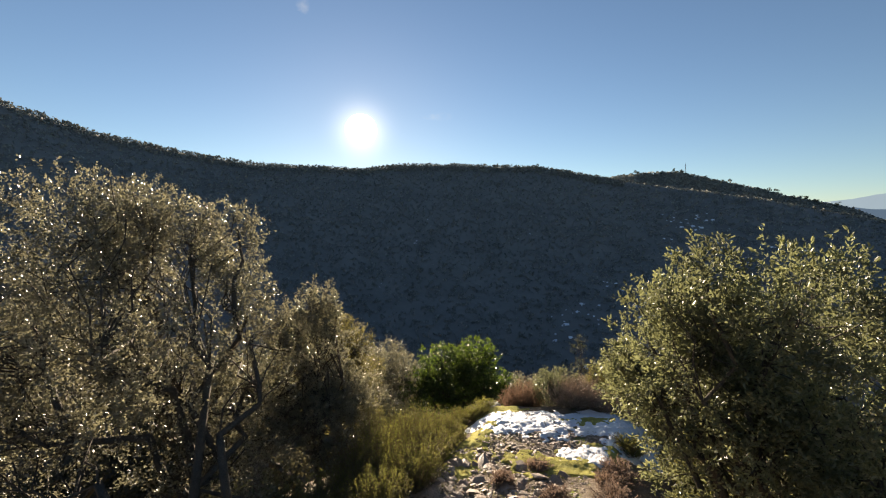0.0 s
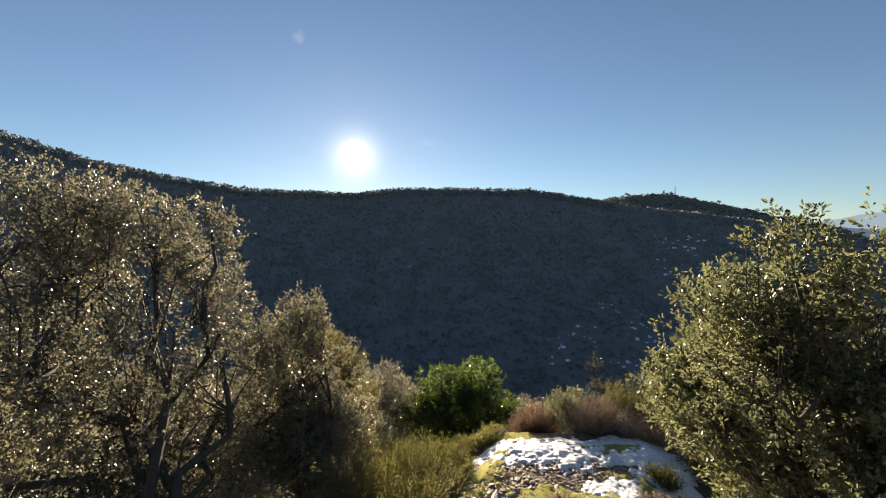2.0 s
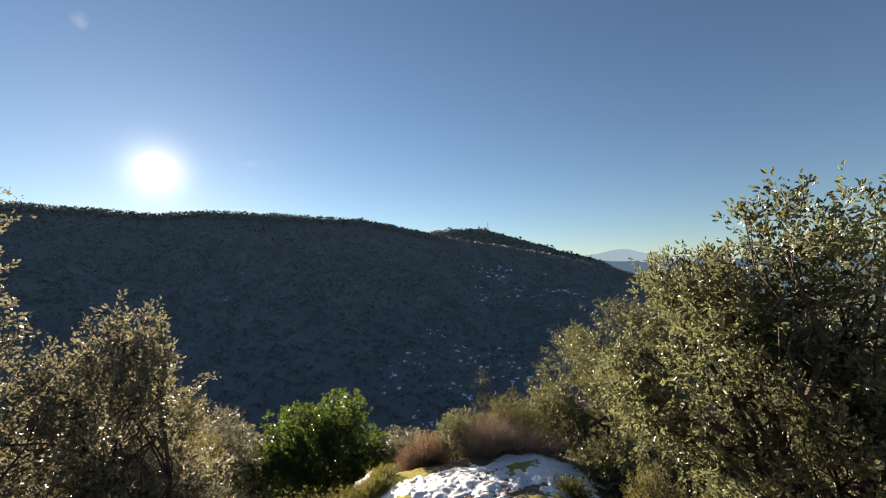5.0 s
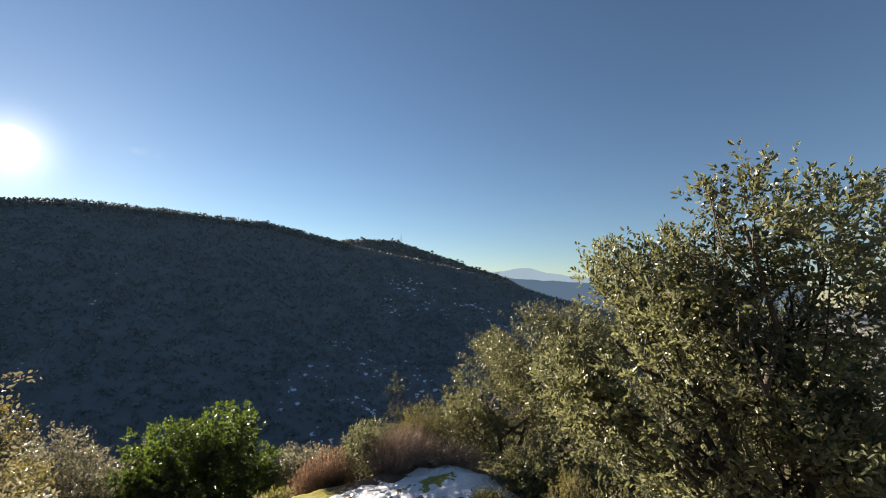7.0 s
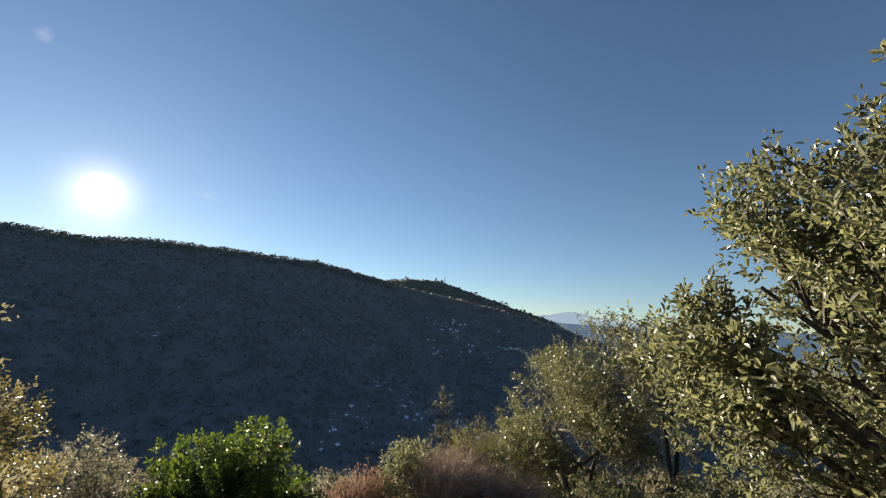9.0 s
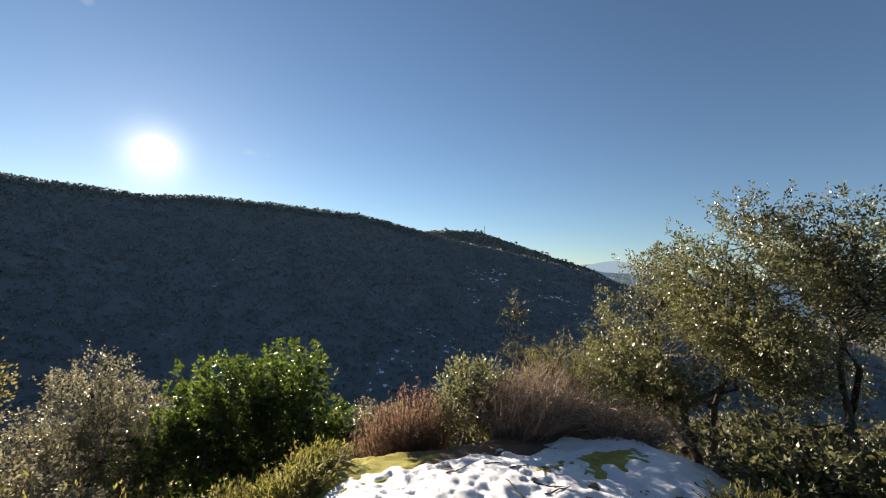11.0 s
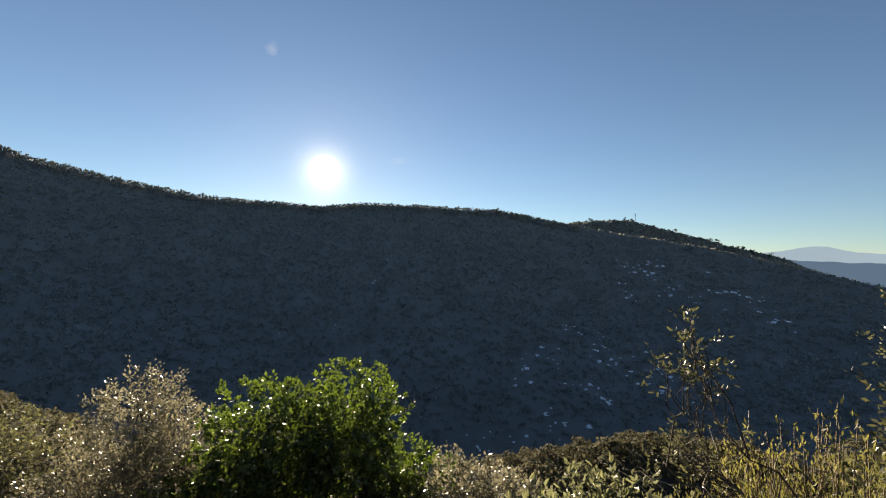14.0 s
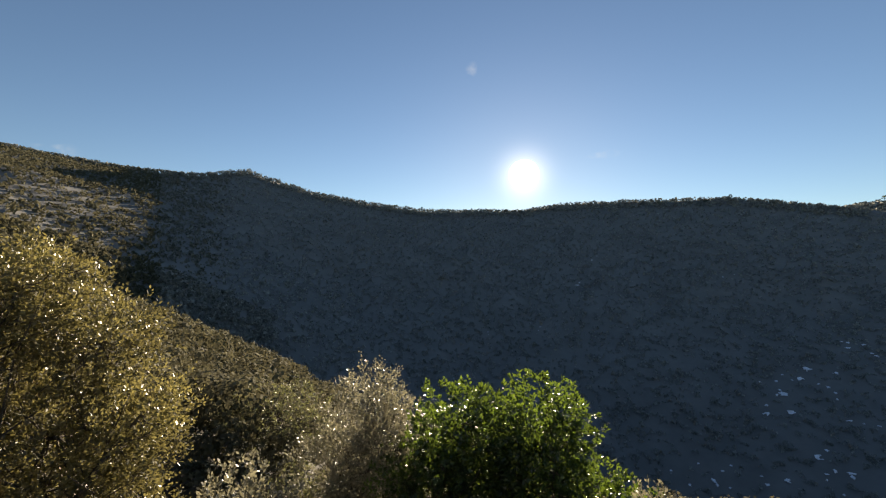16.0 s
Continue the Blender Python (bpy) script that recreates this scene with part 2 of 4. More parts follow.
def tufts(rng, at, way, length, width, facing=None):
    """Single narrow quads that stand for needles, blades or leaf clumps."""
    n = len(at)
    way = units(way)
    side = units(np.cross(way, rng.normal(0, 1, (n, 3)) if facing is None else facing + rng.normal(0, 0.3, (n, 3))))
    le = (length * rng.uniform(0.6, 1.3, n))[:, None]
    wi = le * width
    v = np.stack([at, at + way * le * 0.45 + side * wi * 0.5, at + way * le, at + way * le * 0.45 - side * wi * 0.5], 1).reshape(-1, 3)
    return v, (np.arange(n)[:, None] * 4 + [0, 1, 2, 3])


def hashed(ix, iy):
    h = np.sin(ix * 127.1 + iy * 311.7) * 43758.5453
    return h - np.floor(h)


def relief(x, y, octaves=4):
    """Smooth noise from -1 to 1 over the plan."""
    out, amp, total_amp = 0.0, 1.0, 0.0
    x, y = np.asarray(x, float), np.asarray(y, float)
    for o in range(octaves):
        xs, ys = x * 2 ** o + 17.3 * o, y * 2 ** o + 9.1 * o
        ix, iy = np.floor(xs), np.floor(ys)
        fx, fy = xs - ix, ys - iy
        fx, fy = fx * fx * (3 - 2 * fx), fy * fy * (3 - 2 * fy)
        a = hashed(ix, iy) * (1 - fx) + hashed(ix + 1, iy) * fx
        b = hashed(ix, iy + 1) * (1 - fx) + hashed(ix + 1, iy + 1) * fx
        out = out + amp * ((a * (1 - fy) + b * fy) * 2 - 1)
        total_amp += amp
        amp *= 0.5
    return out / total_amp


def smooth(a, b, v):
    s = np.clip((np.asarray(v, float) - a) / (b - a), 0, 1)
    return s * s * (3 - 2 * s)


# ---- the lie of the land ----
OX, OY, OZ = 2.1, 7.9, -0.85       # the look-out from which slopes are given
AZ = (-180, -110, -60, -47, -38, -30, -20, -10, 0, 15, 30, 36, 46, 58, 70, 110, 180)
SLOPES = (  # distance, and the angle at which the land lies below or above the look-out for each azimuth
    (8, (8, -15, -22, -20, -18, -18, -19, -20, -21, -21, -22, -24, -23, -21, -18, -4, 8)),
    (18, (10, -12, -22, -22, -21, -22.5, -25, -28, -29, -29, -27, -24.5, -19, -14, -8, 3, 10)),
    (60, (10, -8, -21, -24, -26, -27, -28.5, -30, -30.5, -30, -23.5, -17.5, -11.8, -5.6, -1, 4, 10)),
    (130, (10, -6, -20, -24, -26, -28, -30, -31, -31, -31, -27, -22, -16, -10, -5, 4, 10)),
    (240, (10, -2, -18, -22, -25, -27, -28, -28.5, -28.5, -28.5, -26, -22, -14, -7.5, -2, 5, 10)),
    (480, (10, -2, -8, -8, -7, -6, -4, -3, -2.5, -2.5, -2.5, -2, 1.5, 7, 9.5, 9.5, 10)),
)
RIDGE_AZ = (-180, -110, -60, -52, -47, -43, -38, -31, -25, -19, -16, -13, -5, 2, 6, 9, 11.7, 15, 18, 24.5, 28, 33, 39.7, 44, 47.8, 50, 53, 60, 70, 110, 180)
RIDGE_EL = (10, -3, -3, -0.9, 0.5, 1.5, 2.8, 4.3, 5.3, 6.6, 7.2, 7.8, 8.2, 8.3, 8.3, 7.9, 7.5, 7.7, 7.8, 7.8, 8.2, 8.7, 9.7, 10.8, 11.9, 11.6, 10.9, 10.7, 11.4, 9, 10)
BACK_AZ = (-180, -60, -52, -47, -45, -42.7, -40, -38, -34, -30, -26, -23, -18, -10, 60, 180)
BACK_EL = (2, -4, -2.3, 0.4, 1.5, 2.2, 2.9, 3.7, 4.9, 6.2, 6.3, 6.1, 5.3, 3, 3, 2)


def polar_height(r, az):
    radii = [s[0] for s in SLOPES] + [720, 900, 1150, 1500, 4600]
    tables = [np.interp(az, AZ, s[1]) for s in SLOPES]
    front, back = np.interp(az, RIDGE_AZ, RIDGE_EL), np.interp(az, BACK_AZ, BACK_EL)
    tables += [front, np.minimum(front, back) - 2.0, back, np.minimum(back, 2) - 3.0, np.full_like(front, -1.2)]
    z = np.array([OZ + d * np.tan(np.radians(e)) for d, e in zip(radii, tables)])
    r = np.asarray(r, float)
    k = np.clip(np.searchsorted(radii, r) - 1, 0, len(radii) - 2)
    rr = np.array(radii, float)
    s = np.clip((r - rr[k]) / (rr[k + 1] - rr[k]), 0, 1)
    cols = np.arange(z.shape[1])
    return z[k, cols] * (1 - s) + z[k + 1, cols] * s


def crest_x(y):
    return np.interp(y, (0, 3, 4.5, 6, 7, 8, 9.5), (-0.2, -0.5, 0.1, 0.9, 1.5, 2.1, 2.3))


def near_height(x, y):
    base = np.interp(y, (-12, 0, 2.1, 3, 4, 5.2, 6.4, 8, 9.1, 10.5, 14, 20), (2.4, 0, -0.74, -1.15, -1.88, -2.25, -2.43, -2.43, -2.6, -3.6, -5.9, -9.2))
    d = x - crest_x(y)
    w = np.interp(y, (0, 4, 6.5), (2.2, 1.5, 1.1))
    base = base - 0.42 * np.maximum(0, -d - w) - 0.36 * np.maximum(0, d - w - 0.35)
    rough = 0.05 * relief(x * 0.9, y * 0.9, 3) + 0.022 * relief(x * 4.1 + 5, y * 4.1, 3)
    return base + rough


def land(x, y):
    x, y = np.atleast_1d(np.asarray(x, float)), np.atleast_1d(np.asarray(y, float))
    r = np.hypot(x - OX, y - OY)
    az = np.degrees(np.arctan2(-(x - OX), y - OY))
    far = polar_height(r, az) + np.minimum(r * 0.016, 7.0) * relief(x * 0.011 + 3, y * 0.011, 5) * smooth(20, 120, r) * (1 - 0.75 * smooth(450, 650, r))
    flank = smooth(22, 45, az) * (1 - smooth(68, 92, az))
    w = smooth(9.5 - 4.5 * flank, 17 - 6.5 * flank, r)
    return near_height(x, y) * (1 - w) + far * w


def land_at(x, y):
    return float(land(x, y)[0])


def place_seen(az, el):
    """Where the line of sight from the look-out at these angles meets the far slope."""
    r = np.linspace(150, 900, 1500)
    a = radians(az)
    x, y = OX - np.sin(a) * r, OY + np.cos(a) * r
    hit = np.nonzero(land(x, y) > OZ + r * math.tan(radians(el)))[0]
    k = hit[0] if len(hit) else 1100
    return x[k], y[k]


def build_ground():
    n_az = 340
    radii = np.concatenate([np.arange(0.08, 9.0, 0.08), 9.0 * (4600 / 9.0) ** np.linspace(0, 1, 210)])
    ang = np.arange(n_az) * 2 * np.pi / n_az
    rr, aa = np.meshgrid(radii, ang, indexing="ij")
    x, y = OX - 0.9 - np.sin(aa) * rr, OY - 0.9 + np.cos(aa) * rr
    z = land(x.ravel(), y.ravel()).reshape(x.shape)
    v = np.stack([x, y, z], -1).reshape(-1, 3)
    i, j = np.meshgrid(np.arange(len(radii) - 1), np.arange(n_az), indexing="ij")
    k = (j + 1) % n_az
    f = np.stack([i * n_az + j, i * n_az + k, (i + 1) * n_az + k, (i + 1) * n_az + j], -1).reshape(-1, 4)
    cap = np.array([[0, a, a + 1, a + 2] for a in range(1, n_az - 2, 2)])
    return np_mesh("ground", v, np.concatenate([f, cap]), GROUND, True)


ground = tagged(new("ground", build_ground()), "stony hillside soil with moss, falling into a wooded valley", "ground", kind="structure")


def far_range(name, distance, azimuths, heights, mat, label):
    """A hazy mountain range near the horizon: a long solid ridge."""
    az = np.linspace(azimuths[0], azimuths[-1], 160)
    el = np.interp(az, azimuths, heights) + 0.10 * relief(az * 0.9, az * 0.0 + distance, 4)
    a = np.radians(az)
    rows = []
    for d, e in ((distance - 250, np.full_like(el, -2.5)), (distance, el), (distance + 250, np.full_like(el, -2.5))):
        rows.append(np.stack([OX - np.sin(a) * d, OY + np.cos(a) * d, OZ + d * np.tan(np.radians(e))], -1))
    v = np.concatenate(rows)
    n = len(az)
    f = np.array([[b * n + i, b * n + i + 1, (b + 1) * n + i + 1, (b + 1) * n + i] for b in (0, 1) for i in range(n - 1)])
    return tagged(new(name, np_mesh(name, v, f, mat, True)), label, "mountain", kind="structure")


# both ranges glow by themselves to show the haze before them
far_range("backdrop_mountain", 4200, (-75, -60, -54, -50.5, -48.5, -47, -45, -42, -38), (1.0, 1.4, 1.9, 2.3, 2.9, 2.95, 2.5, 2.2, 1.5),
          haze_glow_material("haze_glow_far", (0.115, 0.165, 0.22), 1.0), "pale blue hazy mountain on the horizon")
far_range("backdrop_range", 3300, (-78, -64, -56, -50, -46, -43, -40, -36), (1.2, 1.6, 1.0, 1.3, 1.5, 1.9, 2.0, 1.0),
          haze_glow_material("haze_glow_near", (0.035, 0.06, 0.098), 1.0), "blue-grey hazy hills beyond the valley")


def cloud_material():
    m, t = material("cloud")
    soft = texture(t, 0.006, 5.0, 0.6)
    place = add_node(t, "ShaderNodeTexCoord").outputs["Generated"]
    off = add_node(t, "ShaderNodeVectorMath", [("operation", "DISTANCE")], i0=place, i1=(0.5, 0.5, 0.5))
    edge = add_node(t, "ShaderNodeMapRange", [("interpolation_type", "SMOOTHSTEP")], i0=off.outputs["Value"], i1=0.6, i2=0.05)
    shape = add_node(t, "ShaderNodeMapRange", i0=soft, i1=0.42, i2=0.8, i3=0.0, i4=0.5)
    fac = add_node(t, "ShaderNodeMath", [("operation", "MULTIPLY")], i0=edge.outputs[0], i1=shape.outputs[0])
    clear = add_node(t, "ShaderNodeBsdfTransparent")
    glow = add_node(t, "ShaderNodeEmission", Color=(0.30, 0.32, 0.34, 1), Strength=1.0)
    mix = add_node(t, "ShaderNodeMixShader", i0=fac.outputs[0], i1=clear.outputs[0], i2=glow.outputs[0])
    add_node(t, "ShaderNodeOutputMaterial", Surface=mix.outputs[0])
    return m


CLOUD = cloud_material()
for az, el, wide, tall in ((1.1, 14.3, 2.3, 0.5), (18.4, 26.0, 0.9, 0.8), (66, 11.6, 2.4, 0.6)):
    a, e, d = radians(az), radians(el), 4400
    u, w = np.meshgrid(np.linspace(-1, 1, 17), np.linspace(-1, 1, 9), indexing="ij")
    bend = 0.25 * relief(u * 1.3 + az, w * 0 + 2, 2)
    aa, ee = a - np.radians(u * wide), e + np.radians((w + bend) * tall)
    v = np.stack([OX - np.sin(aa) * np.cos(ee) * d, OY + np.cos(aa) * np.cos(ee) * d, OZ + np.sin(ee) * d + 30 * u * w], -1).reshape(-1, 3)
    i, j = np.meshgrid(np.arange(16), np.arange(8), indexing="ij")
    f = np.stack([i * 9 + j, (i + 1) * 9 + j, (i + 1) * 9 + j + 1, i * 9 + j + 1], -1).reshape(-1, 4)
    tagged(new("backdrop_cloud", np_mesh("backdrop_cloud", v, f, CLOUD, True)), "faint thin wisp of white cloud", "cloud", kind="structure")

rng = np.random.default_rng(17)
# snow lying on rocks and clearings of the far side
CLEARINGS = []


def snow_fleck(rng, az, el, size, n):
    x0, y0 = place_seen(az, el)
    for k in range(n):
        x, y = x0 + rng.normal(0, size * 1.5) * (k > 0), y0 + rng.normal(0, size * 2.2) * (k > 0)
        CLEARINGS.append((x, y))
        s = size * 0.13 * rng.uniform(0.2, 1) ** -0.8
        g = np.linspace(-1, 1, 9)
        u, w = np.meshgrid(g, g, indexing="ij")
        edge = np.hypot(u, w) * (1 + 0.95 * relief(u * 2.3 + x, w * 2.3 + y, 3)) + 0.15
        px, py = x + u * s * rng.uniform(0.9, 1.8), y + w * s * rng.uniform(0.8, 1.5)
        z = land(px.ravel(), py.ravel()).reshape(u.shape) + 0.45 * s * np.maximum(-0.5, 1 - edge) + 0.5
        i, j = np.meshgrid(np.arange(8), np.arange(8), indexing="ij")
        f = np.stack([i * 9 + j, (i + 1) * 9 + j, (i + 1) * 9 + j + 1, i * 9 + j + 1], -1).reshape(-1, 4)
        f = f[(edge.ravel()[f] < 1.0).all(1)]
        if len(f):
            tagged(new("snow_fleck", np_mesh("snow_fleck", np.stack([px, py, z], -1).reshape(-1, 3), f, SNOW)),
                   "small white patch of snow on the far slope", "snow", "snow patches on the far slope", "stuff")


FLECKS = ((-20.5, -12), (-23.7, -8.3), (-27.5, -11.4), (-28.8, -11), (-31.5, -0.1), (-32.2, 1.0), (-34.4, -2.9), (-36.6, -3.1), (-39.6, -2.3), (-41.8, -2.7),
          (-44.3, -5), (-32.8, -11.9), (-34, -13.9), (-20.8, -19.6), (-25.9, -15.7), (-10.5, -23.3), (-14.9, -24.1), (-16.4, -13.5), (-30, -3.2), (-29.5, 0.6))
SMALL_FLECKS = ((1.8, 1.3), (-11.9, -1.2), (16.1, -9), (9.3, -8.6), (-16.4, -13.6), (4, -2.2), (-42.5, -4.0), (-35, -1.2))
for az, el in FLECKS:
    snow_fleck(rng, az, el, 6.0, 9)
for az, el in SMALL_FLECKS:
    snow_fleck(rng, az, el, 3.5, 2)

# ---- woods on the far slopes ----
def scatter_wood(name, rng, points, size, per, mat, label, flat=1.0):
    """Crowns of leaf clumps, joined: points (n, 2), one crown radius each."""
    z = land(points[:, 0], points[:, 1])
    n = len(points)
    s = size if np.ndim(size) else np.full(n, size)
    c = np.stack([points[:, 0], points[:, 1], z + s * 0.75 * flat], 1)
    c, s2 = np.repeat(c, per, 0), np.repeat(s, per)
    d = units(rng.normal(0, 1, (len(c), 3)))
    d[:, 2] = np.abs(d[:, 2]) * 1.15 - 0.35
    lump = 1 + 0.42 * relief(d[:, 0] * 2.6 + np.repeat(np.arange(n), per) * 3.7, d[:, 1] * 2.6 + d[:, 2] * 2.1, 2)
    at = c + d * (s2 * lump * rng.uniform(0.72, 0.98, len(c)))[:, None] * np.array([1, 1, flat])
    around = units(np.cross(d, rng.normal(0, 1, d.shape)))
    v, f = tufts(rng, at, around + d * rng.uniform(-0.1, 0.45, (len(d), 1)), s2 * 3.3 / math.sqrt(per), 0.85, d)
    return tagged(new(name, np_mesh(name, v, f, mat)), label, "trees", kind="stuff")


def sector(rng, n, r0, r1, a0, a1, power=0.5):
    r = (r0 ** (1 / power) + rng.uniform(0, 1, n) * (r1 ** (1 / power) - r0 ** (1 / power))) ** power
    a = np.radians(rng.uniform(a0, a1, n))
    return np.stack([OX - np.sin(a) * r, OY + np.cos(a) * r], 1), r


rng = np.random.default_rng(11)
pts, dist = sector(rng, 35000, 190, 760, -62, 74)
keep = np.ones(len(pts), bool)
for cx, cy in CLEARINGS:
    keep &= np.hypot((pts[:, 0] - cx), (pts[:, 1] - cy)) > 4.2
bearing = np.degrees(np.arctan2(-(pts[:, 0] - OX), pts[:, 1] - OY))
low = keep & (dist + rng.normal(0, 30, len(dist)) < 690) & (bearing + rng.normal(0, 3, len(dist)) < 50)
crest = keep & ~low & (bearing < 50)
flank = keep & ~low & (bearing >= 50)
# haze over the far side is put into the leaf colour of these crowns
scatter_wood("far_wood", rng, pts[low], rng.uniform(0.8, 1.8, low.sum()), 5, LEAF_WOOD_HAZED, "grey woodland covering the far valley side, paled to stand in for haze", 0.7)
scatter_wood("far_wood", rng, pts[crest], rng.uniform(0.8, 1.7, crest.sum()), 5, LEAF_MID_HAZED, "woodland along the ridge, leaf colour paled for haze")
# darker leaf past bearing 57 tones down the sunlight on the flank
for side, mat in ((flank & (bearing < 57), LEAF_BRUSH_PALED), (flank & (bearing >= 57), LEAF_FAR)):
    scatter_wood("far_wood", rng, pts[side], rng.uniform(1.0, 1.9, side.sum()), 6, mat, "olive-grey brush on the higher flank, coloured paler in shade, darker where sunlit")
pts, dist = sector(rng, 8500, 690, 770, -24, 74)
scatter_wood("far_wood", rng, pts, rng.uniform(1.1, 2.0, len(pts)), 4, LEAF_MID_HAZED, "trees lining the crest of the ridge, leaf colour paled for haze")
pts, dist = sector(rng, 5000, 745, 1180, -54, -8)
scatter_wood("far_wood", rng, pts, rng.uniform(2.2, 4.0, len(pts)), 6, LEAF_WOOD_HAZED, "woodland on the hill behind the ridge, leaf colour paled for haze", 0.7)
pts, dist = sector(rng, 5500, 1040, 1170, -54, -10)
scatter_wood("far_wood", rng, pts, rng.uniform(1.8, 3.0, len(pts)), 4, LEAF_MID_HAZED, "woodland along the top of the hill behind, leaf colour paled for haze")


pts, dist = sector(rng, 5200, 85, 760, -116, -60)
scatter_wood("far_wood", rng, pts, rng.uniform(1.3, 3.0, len(pts)), 6, LEAF_WOOD_HAZED, "grey woodland on the slopes beyond the oaks, paled to stand in for haze", 0.8)


def pine(rng, x, y, h, label):
    z = land_at(x, y) - 0.4
    tree = empty("pine_tree", (x, y, z), label, "tree", "pines along the ridge")
    line = bent(rng, (0, 0, 0), (rng.normal(0, h * 0.05), 0, h * 0.92), 5, 0.02)
    part("trunk", np_mesh("trunk", *tube(line, np.linspace(h * 0.03, h * 0.012, 5), 5), BARK, True), tree)
    n = 130
    k = rng.integers(0, 5, n)
    c = np.stack([rng.normal(0, 0.13, 5) * h, rng.normal(0, 0.13, 5) * h, h * rng.uniform(0.55, 0.95, 5)], 1)
    d = units(rng.normal(0, 1, (n, 3))) * [1, 1, 0.55]
    v, f = tufts(rng, c[k] + d * h * 0.16 * rng.uniform(0.3, 1, n)[:, None], d + [0, 0, 0.3], h * 0.16, 0.6)
    part("crown", np_mesh("crown", v, f, LEAF_PINE), tree)
    return tree


for k in range(34):
    az = rng.choice([rng.uniform(-44, -24), rng.uniform(-43, -37), rng.uniform(-17, 30)], p=[0.5, 0.25, 0.25])
    d = rng.uniform(1120, 1160) if az < -18 else rng.uniform(700, 722)
    pine(rng, OX - math.sin(radians(az)) * d, OY + math.cos(radians(az)) * d, rng.uniform(7, 12) * (1.1 if az < -18 else 0.6), "dark umbrella pine standing on the ridge line")


def radio_mast():
    a, d = radians(-30.4), 1145
    x, y = OX - math.sin(a) * d, OY + math.cos(a) * d
    z = land_at(x, y) - 1
    mast = empty("radio_mast", (x, y, z), "thin grey steel lattice radio mast on the hilltop", "mast")
    for i in range(3):
        c, s = math.cos(i * 2.094), math.sin(i * 2.094)
        part("leg", np_mesh("leg", *tube([(c * 1.3, s * 1.3, 0), (c * 0.35, s * 0.35, 27)], (0.28, 0.2), 5), MAST), mast)
    for h in range(3, 26, 3):
        w = 1.3 - 0.95 * h / 27
        loop = [(math.cos(i * 2.094) * w, math.sin(i * 2.094) * w, h) for i in (0, 1, 2, 3)]
        part("brace", np_mesh("brace", *tube(loop, [0.1] * 4, 4), MAST), mast)
    part("antenna", np_mesh("antenna", *tube([(0, 0, 24), (0, 0, 31)], (0.16, 0.1), 6), MAST), mast)


radio_mast()


# scrub on the near flanks
pts, dist = sector(rng, 1900, 60, 140, 24, 92, 0.6)
scatter_wood("slope_scrub", rng, pts, rng.uniform(0.7, 1.3, len(pts)), 20, LEAF_FAR, "olive-brown maquis scrub farther along the flank")
pts, dist = sector(rng, 1700, 150, 330, 44, 86)
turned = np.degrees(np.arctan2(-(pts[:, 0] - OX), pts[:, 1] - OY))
# leaf colour evens out the light: pale on the shaded side, dark on the sunlit
for side, mat in ((turned < 57, LEAF_MID_HAZED), (turned >= 57, LEAF_FAR)):
    scatter_wood("slope_scrub", rng, pts[side], rng.uniform(1.6, 3.4, side.sum()), 26, mat, "greyish scrub on the middle hill, coloured paler in shade, darker where sunlit")
pts, dist = sector(rng, 520, 27, 80, -60, 24, 0.6)
scatter_wood("slope_scrub", rng, pts, rng.uniform(0.5, 1.1, len(pts)) * (0.7 + dist / 80), 70, LEAF_FAR, "olive scrub on the slope below the look-out")
pts, dist = sector(rng, 700, 27, 90, -125, -56, 0.7)
pts = pts[np.hypot(pts[:, 0] - 3.4, pts[:, 1] - 4.3) > 2.0]
scatter_wood("slope_scrub", rng, pts, rng.uniform(0.5, 1.3, len(pts)) * (0.8 + np.hypot(pts[:, 0], pts[:, 1] - 8) / 80), 44, LEAF_FAR, "dark scrub on the slope beyond the oaks")


def thicket(a0, a1, r0, r1, step, lo, hi, per, label):
    """Shrubs standing close over a sector, on a loose grid."""
    g = np.arange(-r1, r1, step)
    px, py = [q.ravel() + rng.uniform(-0.45, 0.45, len(g) ** 2) * step for q in np.meshgrid(g, g)]
    r, a = np.hypot(px, py), np.degrees(np.arctan2(-px, py))
    ok = (r > r0) & (r < r1) & (a > a0) & (a < a1)
    pts = np.stack([px[ok] + OX, py[ok] + OY], 1)
    pts = pts[(np.hypot(pts[:, 0] - 0.8, pts[:, 1] - 14) > 2.4) & (np.hypot(pts[:, 0] - 3.4, pts[:, 1] - 4.3) > 2.2)]
    scatter_wood("slope_scrub", rng, pts, rng.uniform(lo, hi, len(pts)), per, LEAF_FAR, label, 1.15)


thicket(36, 100, 6.0, 9.5, 1.1, 0.4, 0.65, 700, "low olive shrubs filling the flank below the oak")
thicket(36, 78, 7.5, 13, 1.0, 0.35, 0.6, 520, "small olive shrubs between the maquis on the flank")
thicket(27, 100, 9.5, 15.5, 1.2, 0.6, 0.95, 720, "dense olive maquis shrubs on the flank")
thicket(27, 100, 15.5, 26, 1.3, 0.6, 1.05, 340, "olive maquis shrubs farther down the flank")
thicket(24, 100, 26, 62, 2.2, 0.7, 1.25, 120, "olive-brown maquis scrub on the sunlit flank")
thicket(-114, -52, 4.4, 10.5, 1.0, 0.3, 0.55, 330, "low dark olive shrubs under the spreading oak")
thicket(-106, -48, 10.5, 25, 1.5, 0.6, 1.2, 300, "dense olive shrubs on the slope below the oaks")
thicket(-56, -6, 9.5, 25, 0.85, 0.32, 0.55, 170, "low olive shrubs below the mound")
thicket(-60, -4, 13, 18.5, 0.75, 0.35, 0.55, 200, "close olive shrubs on the brow of the slope")


